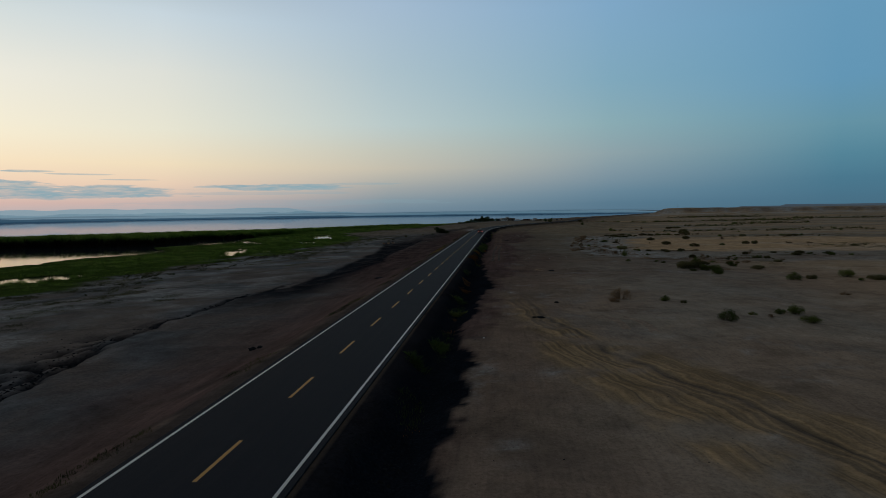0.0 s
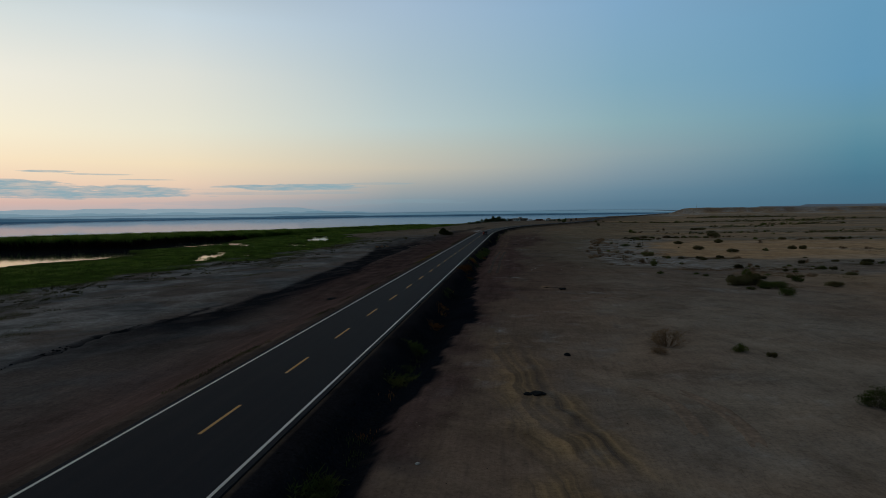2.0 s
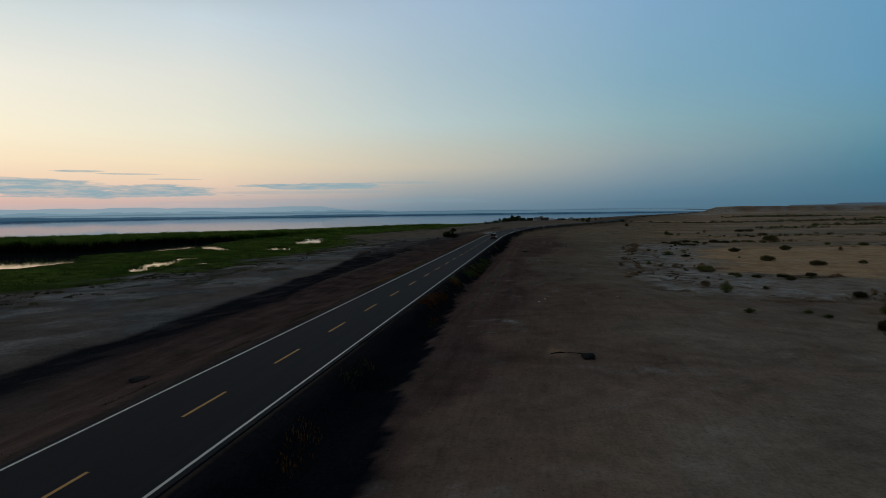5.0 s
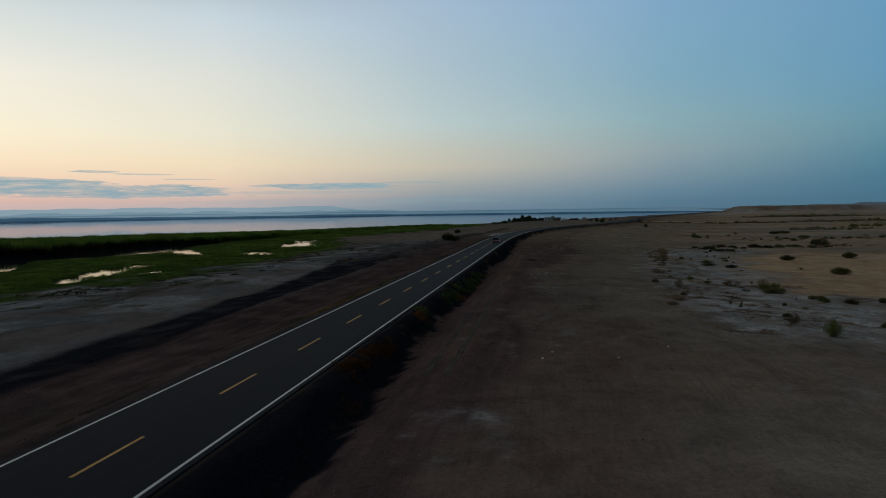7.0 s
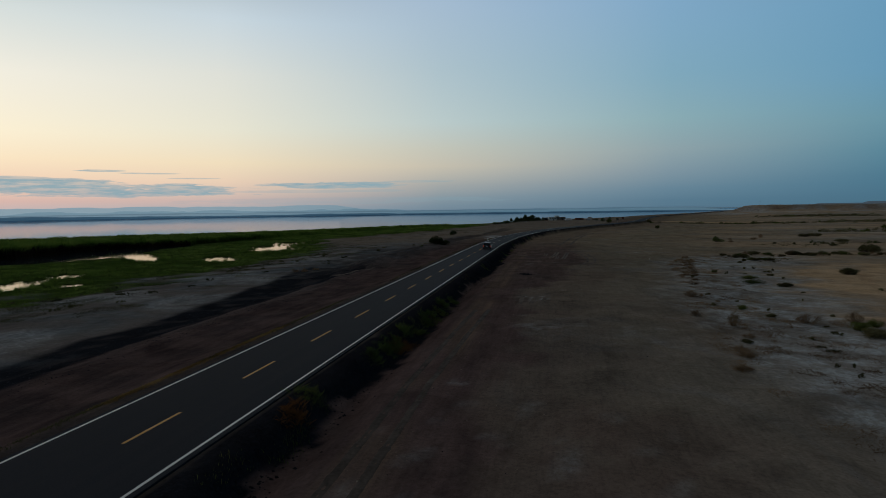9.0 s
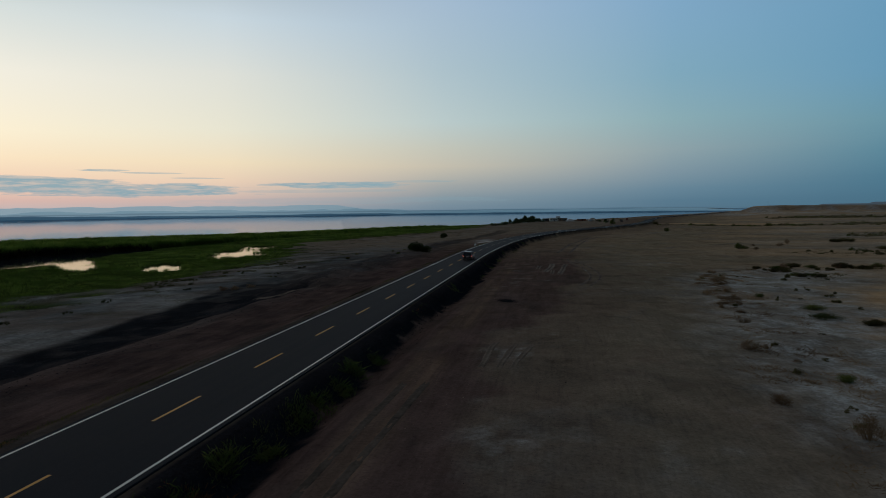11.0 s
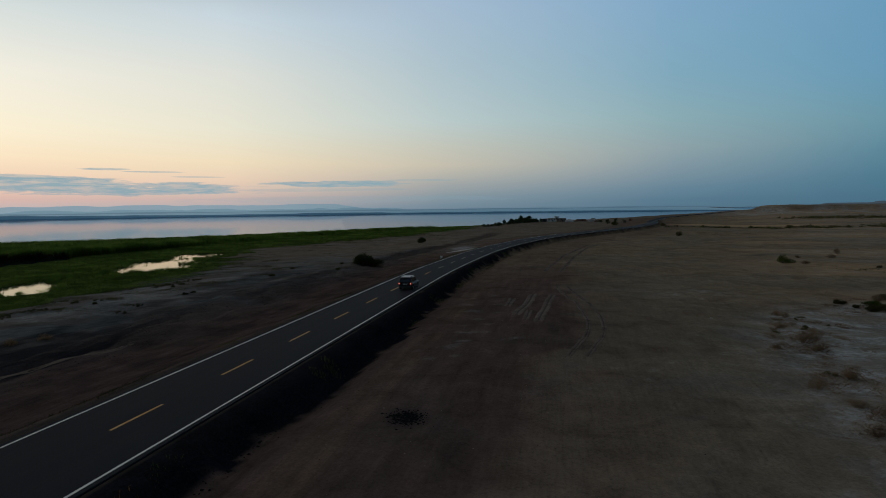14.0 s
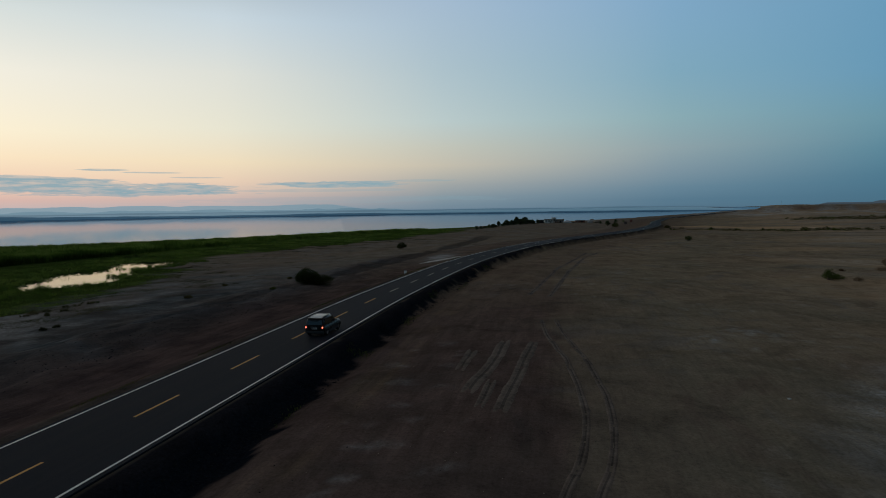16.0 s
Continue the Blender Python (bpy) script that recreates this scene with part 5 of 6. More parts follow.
trees = [make_tree(200 + k, 6.5) for k in range(3)]
spots = [(-34.5, 632, 0.55), (-33, 645, 0.4), (-31, 652, 0.5), (-29, 662, 0.5), (-27.5, 670, 0.6), (-28, 684, 0.62), (-25, 695, 0.7), (-23, 706, 0.62), (-20, 722, 0.8), (-22, 735, 0.85), (-16.5, 740, 1.0),
         (-14.5, 752, 1.1), (-17, 762, 0.9), (-12, 760, 1.0), (-9, 764, 0.95), (-6, 768, 0.9), (-10, 780, 1.0), (-3, 768, 0.8), (0.5, 772, 0.72), (3.5, 776, 0.6), (-24, 768, 0.8), (-30, 657, 0.35), (-26, 676, 0.4), (-26.5, 688, 0.45), (-22, 714, 0.5), (-18.5, 748, 0.9), (-11, 756, 1.15), (-7.5, 772, 1.05), (-13, 770, 1.1), (-1, 776, 0.7), (61.5, 700, 0.75), (60, 760, 0.55), (76, 790, 0.5), (84, 800, 0.45)]
for n, (x, y, f) in enumerate(spots):
    z = float(height(np.array([x * 1.0]), np.array([y * 1.0]))[0])
    m = pose(x, y, z, 0, 0, 47 * n) @ Matrix.Diagonal((f * 1.5, f * 1.5, f * (0.72 + 0.2 * math.sin(2.4 * n)), 1))
    if n < 3:
        trees[n].matrix_basis = m
    else:
        src = trees[n % 3]
        base = src.matrix_basis.copy()
        src.matrix_basis = Matrix.Identity(4)
        copy_thing(src, m)
        src.matrix_basis = base


# ---- the car ----
def box(bm, x0, x1, y0, y1, z0, z1):
    v = [bm.verts.new((x, y, z)) for z in (z0, z1) for y in (y0, y1) for x in (x0, x1)]
    for f in ((0, 2, 3, 1), (4, 5, 7, 6), (0, 1, 5, 4), (1, 3, 7, 5), (3, 2, 6, 7), (2, 0, 4, 6)):
        bm.faces.new([v[k] for k in f])
    return v


def soft_box(x0, x1, y0, y1, z0, z1, r):
    bm = bmesh.new()
    box(bm, x0, x1, y0, y1, z0, z1)
    bmesh.ops.bevel(bm, geom=bm.edges[:], offset=r, segments=2, affect="EDGES", profile=0.6)
    return bm


def loft(rings, cap=True):
    bm = bmesh.new()
    made = [[bm.verts.new(p) for p in ring] for ring in rings]
    n = len(rings[0])
    for a, b in zip(made, made[1:]):
        for k in range(n):
            bm.faces.new((a[k], a[(k + 1) % n], b[(k + 1) % n], b[k]))
    if cap:
        bm.faces.new(made[0])
        bm.faces.new(made[-1])
    return bm


def body_ring(y, half, low, high, crown):
    """A cross-section of the car's lower body."""
    pts = [(-half * 0.90, low), (-half * 0.99, low + 0.10), (-half, low + 0.32), (-half * 0.98, high - 0.10), (-half * 0.90, high), (-half * 0.5, high + crown)]
    pts += [(-x, z) for x, z in reversed(pts)]
    return [(x, y, z) for x, z in pts]


def cabin_ring(y, belt, roof, half_belt, half_roof):
    pts = [(-half_belt, belt), (-half_belt * 0.5 - half_roof * 0.5, (belt + roof) / 2 + 0.03), (-half_roof, roof - 0.06), (-half_roof * 0.86, roof), (-half_roof * 0.4, roof + 0.025)]
    pts += [(-x, z) for x, z in reversed(pts)]
    return [(x, y, z) for x, z in pts]


def lamp_material(name, colour, strength):
    m, k, p = material(name, 0.2)
    p.inputs["Base Color"].default_value = colour
    p.inputs["Emission Color"].default_value = colour
    p.inputs["Emission Strength"].default_value = strength
    return m


def car_paint():
    m, k, p = material("black_car_paint", 0.28)
    t = k.add("ShaderNodeTexCoord").outputs["Object"]
    dust = k.noise(t, 3.0, 5.0, 0.65)
    k.link(k.ramp(dust, [(0.35, (0.008, 0.008, 0.009, 1)), (0.75, (0.020, 0.018, 0.016, 1))]), p.inputs["Base Color"])
    k.link(k.ramp(dust, [(0.3, 0.2), (0.8, 0.5)]), p.inputs["Roughness"])
    p.inputs["Coat Weight"].default_value = 0.1
    p.inputs["Specular IOR Level"].default_value = 0.2
    return m


def build_car(x, y, turn):
    root = new("car")
    tagged(root, "black off-road car with roof paled for reflected sky, lit tail lamps", "car")
    paint = car_paint()
    glass = plain("dark_car_glass", (0.012, 0.013, 0.015, 1), 0.06, 0.0, 0.1)
    black = plain("black_plastic", (0.018, 0.018, 0.019, 1), 0.6)
    rubber = plain("tyre_rubber", (0.02, 0.02, 0.02, 1), 0.9)
    alloy = plain("wheel_alloy", (0.42, 0.42, 0.43, 1), 0.35, 0.9)
    silver = plain("silver_roof_trim", (0.30, 0.31, 0.32, 1), 0.4, 0.6)
    red = lamp_material("tail_lamp_glow", (1.0, 0.16, 0.10, 1), 3.0)
    dull_red = plain("red_lamp_cover", (0.22, 0.015, 0.012, 1), 0.2)
    white = lamp_material("head_lamp_glow", (1.0, 0.86, 0.66, 1), 12.0)
    part("body", loft([body_ring(0.0, 0.86, 0.40, 0.98, 0.0), body_ring(0.05, 0.90, 0.34, 1.02, 0.01), body_ring(0.35, 0.925, 0.30, 1.03, 0.01), body_ring(1.6, 0.93, 0.28, 1.02, 0.0),
                              body_ring(2.9, 0.93, 0.28, 1.03, 0.02), body_ring(3.5, 0.92, 0.29, 1.02, 0.05), body_ring(4.15, 0.88, 0.32, 0.93, 0.05), body_ring(4.42, 0.80, 0.36, 0.80, 0.03), body_ring(4.5, 0.74, 0.42, 0.70, 0.0)]), paint, root, soft=True)
    part("cabin", loft([cabin_ring(0.03, 1.0, 1.10, 0.86, 0.84), cabin_ring(0.12, 1.0, 1.50, 0.87, 0.76), cabin_ring(0.24, 1.0, 1.70, 0.88, 0.73), cabin_ring(1.3, 1.0, 1.76, 0.89, 0.74), cabin_ring(2.25, 1.0, 1.71, 0.89, 0.73),
                                cabin_ring(2.65, 1.0, 1.45, 0.87, 0.70), cabin_ring(3.25, 1.0, 1.06, 0.84, 0.78)]), paint, root, soft=True)
    # rear window and tailgate
    part("rear_window", loft([[(-0.74, 0.015, 1.10), (0.74, 0.015, 1.10), (0.67, 0.13, 1.55), (-0.67, 0.13, 1.55)], [(-0.74, 0.055, 1.10), (0.74, 0.055, 1.10), (0.67, 0.17, 1.55), (-0.67, 0.17, 1.55)]]), glass, root, "tinted rear window")
    # added panel: its pale colour holds the sky's reflection on the roof
    part("roof_panel", loft([[(-0.62, y0, z0), (0.62, y0, z0), (0.55, y0, z0 + 0.035), (-0.55, y0, z0 + 0.035)] for y0, z0 in ((0.26, 1.70), (0.7, 1.745), (1.3, 1.762), (1.9, 1.745), (2.26, 1.71))]), plain("silver_grey_roof", (0.36, 0.38, 0.40, 1), 0.35, 0.3, 0.08), root, "roof coloured pale for the reflected sky")
    part("spoiler", soft_box(-0.68, 0.68, 0.04, 0.40, 1.66, 1.72, 0.02), paint, root)
    gate = part("tailgate_panel", soft_box(-0.70, 0.70, -0.03, 0.05, 0.55, 1.06, 0.02), paint, root)
    part("plate_recess", soft_box(-0.36, 0.36, -0.045, -0.02, 0.68, 0.90, 0.01), black, gate)
    plate = part("number_plate", soft_box(-0.24, 0.24, -0.058, -0.046, 0.72, 0.86, 0.004), plain("plate_white", (0.6, 0.6, 0.58, 1), 0.5), root, "pale number plate with plain bars")
    bars = bmesh.new()
    for k in range(6):
        box(bars, -0.19 + 0.066 * k, -0.15 + 0.066 * k, -0.061, -0.0585, 0.745, 0.835)
    part("plate_bars", bars, black, plate)
    part("chrome_strip", soft_box(-0.40, 0.40, -0.05, -0.03, 0.915, 0.945, 0.005), silver, gate, "chrome strip")
    part("rear_bumper", soft_box(-0.88, 0.88, -0.09, 0.16, 0.33, 0.56, 0.05), black, root)
    part("front_bumper", soft_box(-0.82, 0.82, 4.34, 4.56, 0.32, 0.58, 0.05), black, root)
    part("grille", soft_box(-0.45, 0.45, 4.49, 4.55, 0.60, 0.76, 0.01), black, root)
    for side in (-1, 1):
        lamp = part("tail_lamp", soft_box(*sorted((side * 0.70, side * 0.875)), -0.035, 0.10, 0.74, 1.08, 0.02), dull_red, root)
        part("tail_bulb", soft_box(*sorted((side * 0.735, side * 0.85)), -0.055, -0.03, 0.82, 0.96, 0.01), red, lamp, "lit red tail lamp")
        head = part("head_lamp", soft_box(*sorted((side * 0.52, side * 0.80)), 4.30, 4.47, 0.66, 0.82, 0.02), glass, root)
        part("head_bulb", soft_box(*sorted((side * 0.58, side * 0.72)), 4.46, 4.485, 0.70, 0.79, 0.008), white, head, "lit head lamp")
        mirror = part("wing_mirror", soft_box(*sorted((side * 0.93, side * 1.10)), 2.62, 2.74, 1.05, 1.22, 0.03), paint, root)
        part("mirror_glass", soft_box(*sorted((side * 0.95, side * 1.08)), 2.612, 2.619, 1.07, 1.20, 0.002), silver, mirror)
        part("roof_rail", soft_box(*sorted((side * 0.60, side * 0.645)), 0.5, 2.2, 1.775, 1.82, 0.012), silver, root, "silver roof rail")
        for y0, y1, t0, t1, name in ((0.42, 1.05, 0.50, 1.05, "quarter_window"), (1.12, 1.92, 1.12, 1.92, "rear_door_window"), (2.0, 2.95, 2.0, 2.42, "front_door_window")):
            outer = [(side * 0.894, y0, 1.07), (side * 0.894, y1, 1.07), (side * 0.782, t1, 1.60), (side * 0.782, t0, 1.60)]
            part(name, loft([outer, [(px - side * 0.02, py, pz) for px, py, pz in outer]]), glass, root, "dark tinted side window")
        for wy in (0.82, 3.52):
            wheel = new("wheel")
            wheel.parent = root
            wheel.location = (side * 0.82, wy, 0.36)
            tyre = bmesh.new()
            prof = [(0.22, -0.10), (0.32, -0.115), (0.36, -0.08), (0.36, 0.08), (0.32, 0.115), (0.22, 0.10)]
            rings = [[tyre.verts.new((w, math.cos(a) * r, math.sin(a) * r)) for r, w in prof] for a in [2 * math.pi * k / 24 for k in range(24)]]
            for k in range(24):
                p, q = rings[k], rings[(k + 1) % 24]
                for j in range(len(prof)):
                    tyre.faces.new((p[j], p[(j + 1) % len(prof)], q[(j + 1) % len(prof)], q[j]))
            part("tyre", tyre, rubber, wheel, soft=True)
            rim = bmesh.new()
            bmesh.ops.create_cone(rim, cap_ends=True, segments=20, radius1=0.225, radius2=0.225, depth=0.05, matrix=Matrix.Translation((side * 0.06, 0, 0)) @ Matrix.Rotation(math.pi / 2, 4, "Y"))
            for k in range(5):
                c = Matrix.Rotation(2 * math.pi * k / 5, 4, "X")
                for vv in box(rim, *sorted((side * 0.08, side * 0.10)), -0.03, 0.03, 0.04, 0.21):
                    vv.co = c @ vv.co
            part("rim", rim, alloy, wheel)
        part("wheel_arch", soft_box(*sorted((side * 0.90, side * 0.945)), 0.40, 1.24, 0.62, 0.78, 0.02), black, root)
        part("wheel_arch", soft_box(*sorted((side * 0.90, side * 0.945)), 3.10, 3.94, 0.62, 0.78, 0.02), black, root)
        part("sill", soft_box(*sorted((side * 0.88, side * 0.95)), 1.25, 3.1, 0.27, 0.42, 0.02), black, root)
    part("windscreen", loft([[(-0.74, 3.12, 1.13), (0.74, 3.12, 1.13), (0.62, 2.70, 1.43), (-0.62, 2.70, 1.43)], [(-0.74, 3.18, 1.13), (0.74, 3.18, 1.13), (0.62, 2.76, 1.43), (-0.62, 2.76, 1.43)]]), glass, root)
    root.matrix_basis = pose(x, y, 0.0, 0, 0, turn)
    for side in (-1, 1):
        beam = bpy.data.lights.new("head_lamp_beam", "SPOT")
        beam.energy, beam.color, beam.spot_size, beam.spot_blend, beam.shadow_soft_size = 130, (1.0, 0.82, 0.58), radians(60), 0.8, 0.06
        ob = new("head_lamp_beam", beam)
        ob.matrix_world = look((x + side * 0.66, y + 4.55, 0.74), (x + side * 0.9, y + 18, -0.1))
    return root


build_car(1.72, 263.0, 0.0)


# ---- roadside things and the hamlet ----
CONCRETE = plain("white_concrete", (0.82, 0.81, 0.78, 1), 0.85)
STEEL = plain("galvanised_steel", (0.33, 0.33, 0.34, 1), 0.5, 0.7)
ROCK = plain("dark_rock", (0.012, 0.014, 0.017, 1), 0.95, 0.0, 0.5, 3.0)
STEEL_GREY = plain("grey_stone", (0.062, 0.068, 0.078, 1), 0.95, 0.0, 0.5, 3.0)
PALE_ROCK = plain("pale_clod", (0.26, 0.21, 0.16, 1), 0.95, 0.0, 0.4, 3.0)


def ground_z(x, y):
    return float(height(np.array([float(x)]), np.array([float(y)]))[0])


def build_marker(x, y):
    root = new("marker_stone")
    bm = soft_box(-0.23, 0.23, -0.09, 0.09, -0.3, 0.62, 0.03)
    part("block", bm, CONCRETE, root)
    part("foot", soft_box(-0.30, 0.30, -0.16, 0.16, -0.3, 0.06, 0.02), CONCRETE, root)
    root.matrix_basis = pose(x, y, ground_z(x, y), 0, 0, 0)
    return tagged(root, "white painted concrete marker stone on the road shoulder", "marker stone")


build_marker(-4.55, 318.9)


def salt_sheet(x0, y0, x1, y1, half, seed):
    """A thin ragged sheet of white salt lying on the soil between two points."""
    u = np.linspace(0, 1, 60)
    edge = np.sin(np.pi * u) ** 0.5
    rows = []
    for side in (-1.0, -0.5, 0.0, 0.5, 1.0):
        w = side * half * edge * (0.6 + 0.9 * vnoise(u * 30, u * 0 + side * 3, 2.2, seed, 3))
        px, py = x0 + (x1 - x0) * u + w * (y1 - y0) / math.hypot(x1 - x0, y1 - y0), y0 + (y1 - y0) * u - w * (x1 - x0) / math.hypot(x1 - x0, y1 - y0)
        rows.append(np.stack([px, py, height(px, py) + 0.07 - 0.1 * abs(side)], axis=1))
    v = np.stack(rows, axis=1).reshape(-1, 3)
    i = np.arange(len(u) - 1)[:, None] * 5
    return shade_smooth(mesh_object("salt_crust", v, np.concatenate([i + np.array([[k, k + 1, k + 6, k + 5]]) for k in range(4)]), SALT, ground))


SALT = plain("white_salt", (0.62, 0.60, 0.57, 1), 0.9, 0.0, 0.3, 0.8)
salt_sheet(-9.8, 352, -2.6, 374, 1.3, 91)


def build_sign(x, y, tall, wide, colour, turn, label):
    root = new("road_sign")
    bm = bmesh.new()
    limb_mesh(bm, (0, 0, -0.5), (0, 0, tall), 0.045, 0.045, 8)
    part("post", bm, STEEL, root)
    part("panel", soft_box(-wide / 2, wide / 2, -0.05, -0.02, tall - wide, tall, 0.01), colour, root)
    for z in (tall - wide * 0.25, tall - wide * 0.75):
        part("bracket", soft_box(-0.09, 0.09, -0.02, 0.06, z - 0.03, z + 0.03, 0.005), STEEL, root)
    root.matrix_basis = pose(x, y, ground_z(x, y), 0, 0, turn)
    return tagged(root, label, "road sign")


SIGN_BACK = plain("weathered_sign_back", (0.07, 0.05, 0.045, 1), 0.7)
build_sign(72.0, 668.0, 3.4, 2.0, SIGN_BACK, -18, "dark square road sign on a steel post at the bend")
build_sign(84.0, 738.0, 3.8, 2.2, plain("rust_red_sign", (0.16, 0.045, 0.03, 1), 0.7), -18, "rust-red square road sign on a post at the bend")


def build_house(x, y, wide, deep, tall, turn, wall_mat, label, openings, parapet=0.25):
    root = new("house")
    w = soft_box(-wide / 2, wide / 2, -deep / 2, deep / 2, -1.5, tall, 0.04)
    part("wall", w, wall_mat, root)
    part("roof", soft_box(-wide / 2 - 0.2, wide / 2 + 0.2, -deep / 2 - 0.2, deep / 2 + 0.2, tall, tall + parapet, 0.04), plain("roof_slab", (0.30, 0.28, 0.26, 1), 0.9), root)
    dark = plain("dark_window_glass", (0.02, 0.022, 0.025, 1), 0.15)
    frame_mat = plain("window_frame", (0.5, 0.5, 0.48, 1), 0.6)
    for k in range(openings):
        cx = -wide / 2 + wide * (k + 0.5) / openings
        win = part("window", soft_box(cx - 0.75, cx + 0.75, -deep / 2 - 0.06, -deep / 2 + 0.04, tall * 0.38, tall * 0.78, 0.01), frame_mat, root)
        part("pane", soft_box(cx - 0.65, cx + 0.65, -deep / 2 - 0.085, -deep / 2 - 0.062, tall * 0.42, tall * 0.74, 0.005), dark, win)
    part("door", soft_box(wide * 0.08, wide * 0.08 + 0.95, -deep / 2 - 0.07, -deep / 2 + 0.03, -0.1, 2.0, 0.01), dark, root)
    root.matrix_basis = pose(x, y, ground_z(x, y), 0, 0, turn)
    return tagged(root, label, "house", "hamlet by the lake")


LIME = plain("whitewashed_wall", (0.80, 0.78, 0.74, 1), 0.9, 0.0, 0.15, 1.0)
MUD = plain("brown_mud_wall", (0.20, 0.135, 0.10, 1), 0.95, 0.0, 0.3, 1.0)
DARK_WALL = plain("dark_plank_wall", (0.05, 0.045, 0.04, 1), 0.9)
build_house(13.5, 800, 8.0, 7.0, 3.6, 8, LIME, "white two-room house with a flat roof by the lake", 3)
build_house(18.5, 806, 4.0, 6.0, 4.8, 8, LIME, "tall narrow white house by the lake", 1)
build_house(6.0, 797, 6.0, 5.0, 3.0, 4, DARK_WALL, "dark low shed beside a white house", 2)
build_house(24.0, 798, 8.5, 6.0, 3.2, -4, MUD, "brown mud-walled house with a flat roof", 3)
build_house(43.5, 806, 9.0, 5.0, 1.9, 6, plain("red_brick_shed", (0.22, 0.085, 0.06, 1), 0.9), "low reddish shed in the hamlet", 2)


def build_tent(x, y, wide, tall, mat, label):
    root = new("tent")
    r = wide / 2
    bm = loft([[(-r, -r * 0.7, -0.2), (r, -r * 0.7, -0.2), (r, r * 0.7, -0.2), (-r, r * 0.7, -0.2)], [(-r, -r * 0.7, tall * 0.35), (r, -r * 0.7, tall * 0.35), (r, r * 0.7, tall * 0.35), (-r, r * 0.7, tall * 0.35)],
               [(-r * 0.35, -0.12, tall), (r * 0.35, -0.12, tall), (r * 0.35, 0.12, tall), (-r * 0.35, 0.12, tall)]])
    part("canopy", bm, mat, root)
    for sx in (-1, 1):
        for sy in (-1, 1):
            post = bmesh.new()
            limb_mesh(post, (sx * r * 1.01, sy * r * 0.71, -0.4), (sx * r * 1.01, sy * r * 0.71, tall * 0.4), 0.05, 0.05, 6)
            part("post", post, STEEL, root)
    root.matrix_basis = pose(x, y, ground_z(x, y), 0, 0, 10)
    return tagged(root, label, "tent", "hamlet by the lake")


CANVAS = plain("white_canvas", (0.62, 0.62, 0.62, 1), 0.9)
build_tent(31.5, 792, 8.0, 2.6, CANVAS, "white peaked tent beside the houses")
build_tent(55.0, 800, 8.0, 3.4, plain("grey_canvas", (0.42, 0.41, 0.40, 1), 0.9), "pale grey tent beside a heap of stones")


def build_mast(x, y):
    root = new("mast")
    z = ground_z(x, y)
    bm = bmesh.new()
    limb_mesh(bm, (0, 0, -0.5), (0, 0, 7.0), 0.16, 0.08, 6)
    part("pole", bm, STEEL, root)
    bm = bmesh.new()
    limb_mesh(bm, (-0.9, 0, 6.2), (0.9, 0, 6.2), 0.07, 0.07, 5)
    part("cross_arm", bm, STEEL, root)
    root.matrix_basis = pose(x, y, z)
    return tagged(root, "thin steel mast on the edge of the tableland", "mast")


build_mast(330, 1118)


def boulder(name, x, y, size, flat, mat, label, seed, sink=0.25):
    rng = random.Random(seed)
    bm = bmesh.new()
    bmesh.ops.create_icosphere(bm, subdivisions=2, radius=1.0)
    for v in bm.verts:
        n = noise.noise(v.co * 1.3 + Vector((seed * 3.1, 0, 0))) * 0.5 + noise.noise(v.co * 3.1 + Vector((seed, 5, 0))) * 0.2
        v.co *= 1 + n
        v.co.z *= flat
        v.co *= size
    me = bpy.data.meshes.new(name)
    bm.to_mesh(me)
    bm.free()
    me.materials.append(mat)
    ob = new(name, me)
    ob.matrix_basis = pose(x, y, ground_z(x, y) + size * flat * (1 - 2 * sink) * 0.6, 0, 0, rng.uniform(0, 360))
    return tagged(ob, label, "rock")


for n, (x, y, size, flat, mat, label) in enumerate((
        (-9.4, 48.6, 0.34, 0.6, ROCK, "dark lump of rock on the graded verge"), (-8.9, 48.9, 0.22, 0.6, ROCK, "small dark rock on the graded verge"),
        (17.9, 72.0, 0.27, 0.5, ROCK, "dark stone lying on open sand"), 
        (15.4, 62.8, 0.5, 0.2, ROCK, "dark flat clod of earth on sand"), (14.8, 62.4, 0.26, 0.3, ROCK, "dark flat clod of earth on sand"), (-10.0, 102.4, 0.8, 0.14, ROCK, "dark flat rock on the verge"),
        (57.8, 790.0, 3.2, 0.55, PALE_ROCK, "pale heap of stones beside a tent"), (37.0, 798.0, 2.4, 0.4, PALE_ROCK, "low pale heap of earth"))):
    boulder("rock", x, y, size, flat, mat, label, n + 1)


CHALK = plain("chalky_stone", (0.62, 0.61, 0.58, 1), 0.9, 0.0, 0.2, 8.0)
for n, (x, y, size) in enumerate(((16.9, 136.3, 0.13), (22.3, 137.2, 0.09), (17.6, 138.2, 0.12), (26.4, 141.0, 0.10), (9.9, 52.2, 0.11), (38.6, 256.0, 0.13))):
    boulder("stone", x, y, size, 0.6, CHALK, "small white stone lying on bare soil", n + 40)


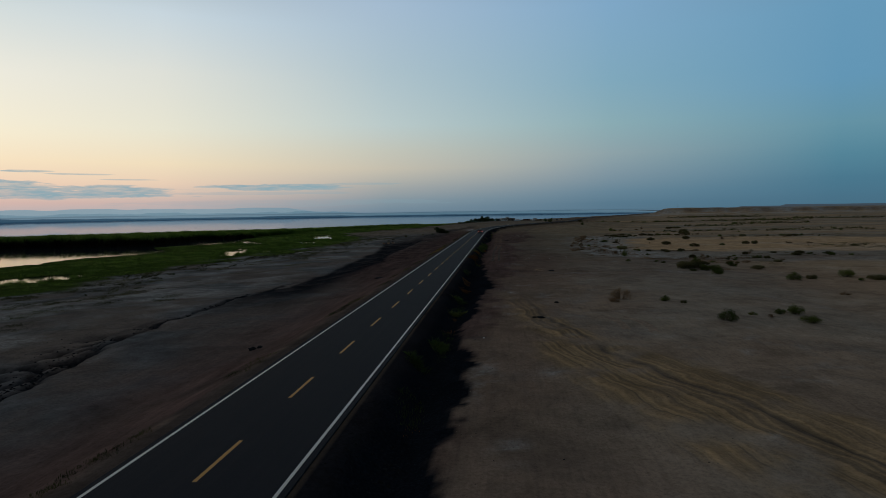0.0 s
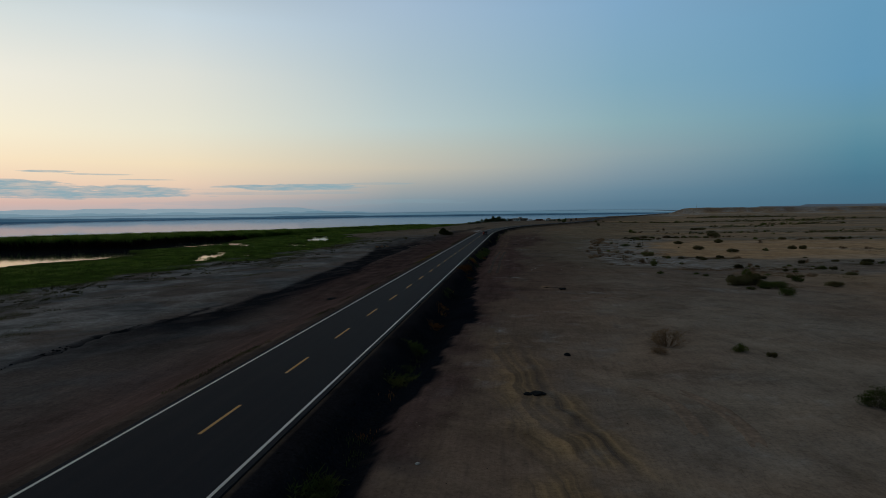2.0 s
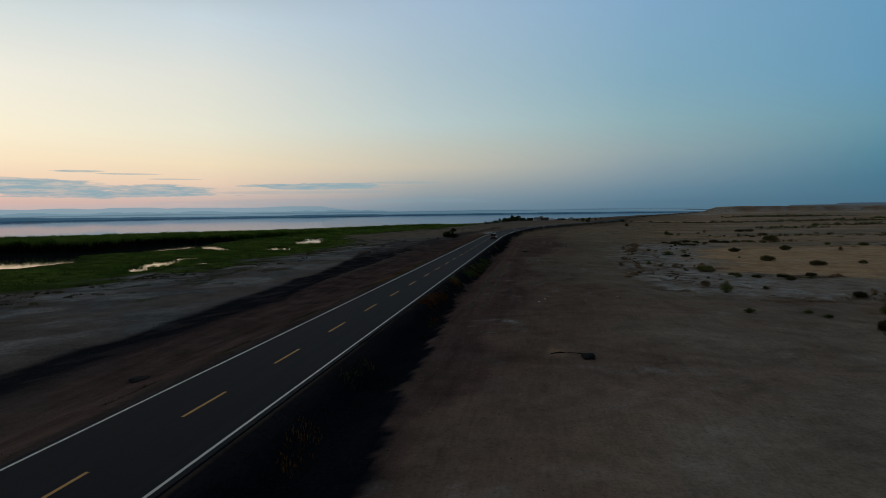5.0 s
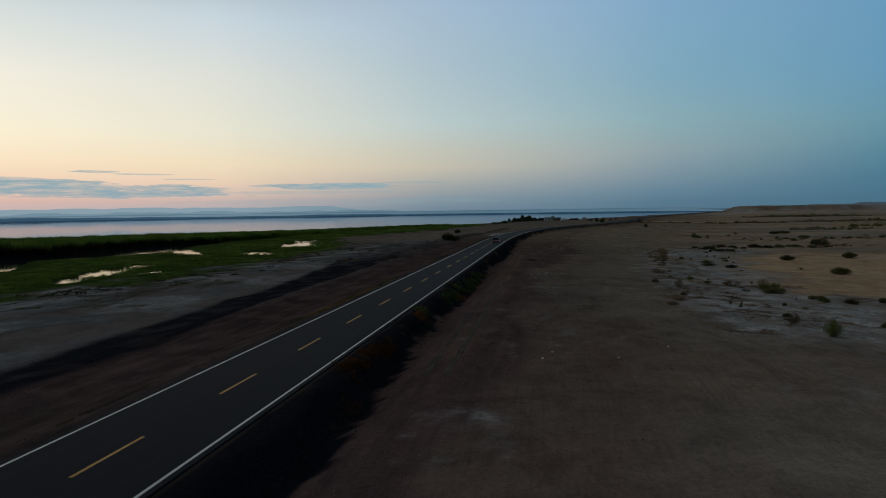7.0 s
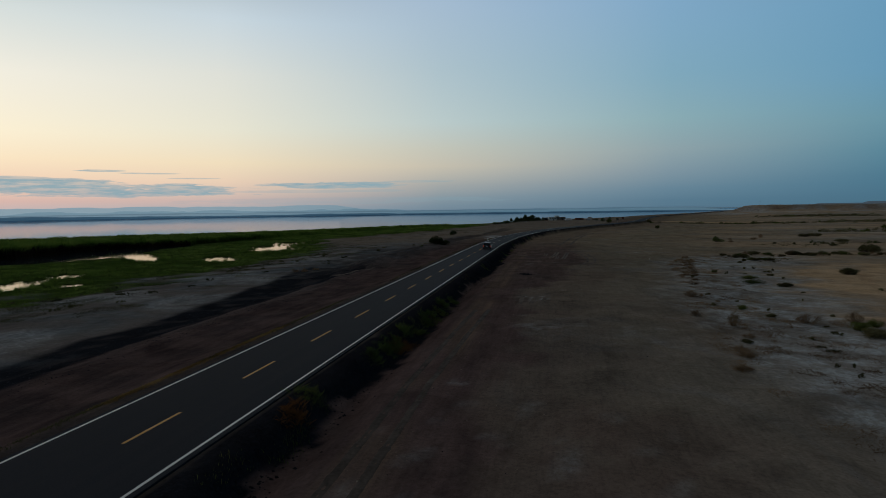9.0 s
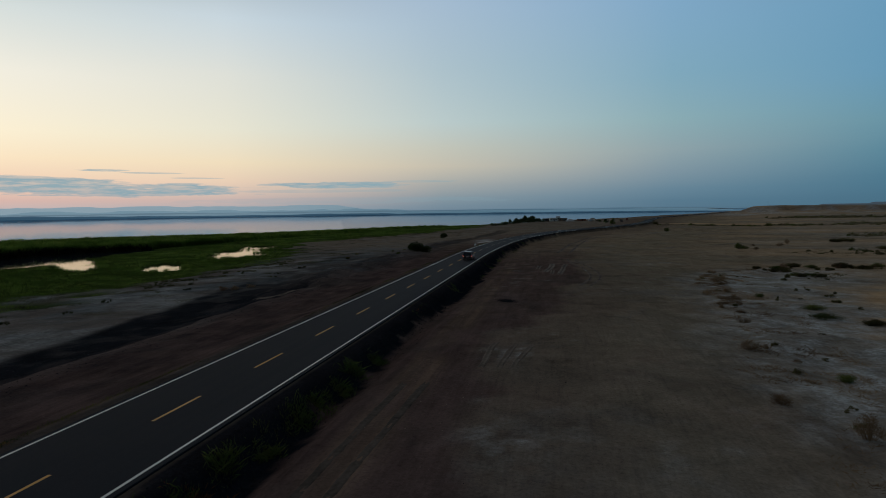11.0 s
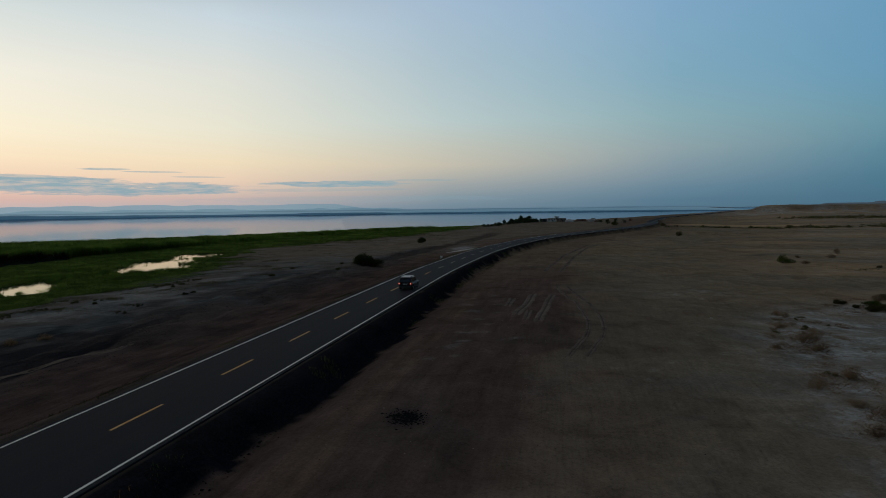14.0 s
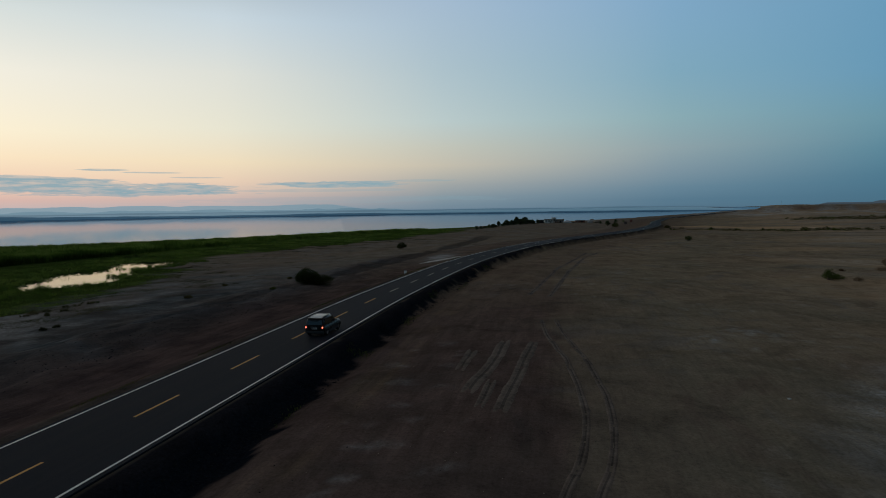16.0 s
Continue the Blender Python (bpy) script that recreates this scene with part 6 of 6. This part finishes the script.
def rubber_scrap(x, y):
    """A torn flap of tyre rubber with a thin strip trailing from it."""
    root = new("rubber_scrap")
    flap = bmesh.new()
    bmesh.ops.create_icosphere(flap, subdivisions=3, radius=1.0)
    for v in flap.verts:
        a = 1 + 0.55 * noise.noise(Vector((v.co.x * 1.6, v.co.y * 1.6, 0.3)))
        v.co = Vector((v.co.x * 0.42 * a, v.co.y * 0.62 * a, v.co.z * 0.07 + 0.05 + 0.05 * noise.noise(v.co * 2.0)))
    part("flap", flap, RUBBER_SCRAP, root)
    strip = bmesh.new()
    pts = [(-0.2, 0.4), (-0.6, 0.62), (-1.05, 0.68), (-1.35, 0.74), (-1.7, 0.62), (-2.0, 0.35), (-2.25, 0.1)]
    for n, (a, b) in enumerate(zip(pts, pts[1:])):
        limb_mesh(strip, (a[0], a[1], 0.05), (b[0], b[1], 0.05), 0.05 + 0.05 * (n > 3), 0.05 + 0.05 * (n > 2), 6)
    part("strip", strip, RUBBER_SCRAP, root)
    root.matrix_basis = pose(x, y, ground_z(x, y), 0, 0, 0) @ Matrix.Diagonal((1.25, 1.25, 1.25, 1))
    return tagged(root, "torn black scrap of tyre rubber on open sand", "scrap")


RUBBER_SCRAP = plain("old_rubber", (0.008, 0.008, 0.009, 1), 0.9)
rubber_scrap(20.6, 110.7)


def stones(name, n, place, sizes, mat, label, seed):
    """Many small stones as one mesh."""
    rng = np.random.default_rng(seed)
    x, y = place(rng, n)
    s = rng.uniform(sizes[0], sizes[1], len(x)) * rng.uniform(0.5, 1.0, len(x))
    base = np.array([(1, 0, 0), (0.3, 0.95, 0.1), (-0.8, 0.55, 0), (-0.8, -0.6, 0.1), (0.3, -0.95, 0), (0.1, 0.0, 0.8)])
    faces = np.array([(0, 1, 5), (1, 2, 5), (2, 3, 5), (3, 4, 5), (4, 0, 5)])
    turn = rng.uniform(0, 2 * np.pi, len(x))
    jit = rng.uniform(0.7, 1.3, (len(x), 6, 3))
    v = base[None] * jit * s[:, None, None]
    c, sn = np.cos(turn)[:, None], np.sin(turn)[:, None]
    vx, vy = v[:, :, 0] * c - v[:, :, 1] * sn, v[:, :, 0] * sn + v[:, :, 1] * c
    z = height(x, y)
    v = np.stack([vx + x[:, None], vy + y[:, None], v[:, :, 2] * 0.8 + z[:, None] - 0.01], axis=2)
    f = (faces[None] + (np.arange(len(x)) * 6)[:, None, None]).reshape(-1, 3)
    return tagged(mesh_object(name, v.reshape(-1, 3), f, mat), label, "stones", kind="stuff")


def in_ditch(rng, n):
    y = rng.uniform(15, 340, n)
    return rng.normal(6.1, 0.55, n) + road_x(y), y


def on_bank(rng, n):
    y = rng.uniform(100, 320, n)
    return -rng.uniform(16, 27, n) + road_x(y), y


def on_sand(rng, n):
    y = rng.uniform(15, 330, n)
    return 9 + rng.exponential(14, n) + road_x(y), y


def on_pit(rng, n):
    return rng.normal(13.5, 0.55, n), rng.normal(219.0, 0.6, n)


def in_gully(rng, n):
    y = 26 + 62 * rng.uniform(0, 1, n) ** 1.5
    x = -(scarp_lip(-23.0 + 0 * y, y) + 0.6 + rng.exponential(0.25, n) + rng.exponential(1.8, n) * smooth(66 - y, 0, 14))
    return x, y


stones("clods", 1500, in_gully, (0.04, 0.20), ROCK, "dark broken clods of earth in the eroded gully", 36)
stones("gravel", 6500, in_ditch, (0.04, 0.14), ROCK, "loose dark basalt gravel in the ditch", 31)
stones("bank_gravel", 6000, on_bank, (0.04, 0.11), ROCK, "loose dark gravel on the bank", 32)
stones("pale_gravel", 3000, on_bank, (0.03, 0.09), STEEL_GREY, "loose grey stones on the dark bank", 37)
stones("pebbles", 2600, on_sand, (0.02, 0.07), PALE_ROCK, "scattered pebbles on dry soil", 33)
stones("dark_pebbles", 800, on_sand, (0.02, 0.07), ROCK, "scattered dark stones on dry soil", 34)
stones("rubble", 520, on_pit, (0.03, 0.13), ROCK, "dark rubble dumped on the sand", 35)
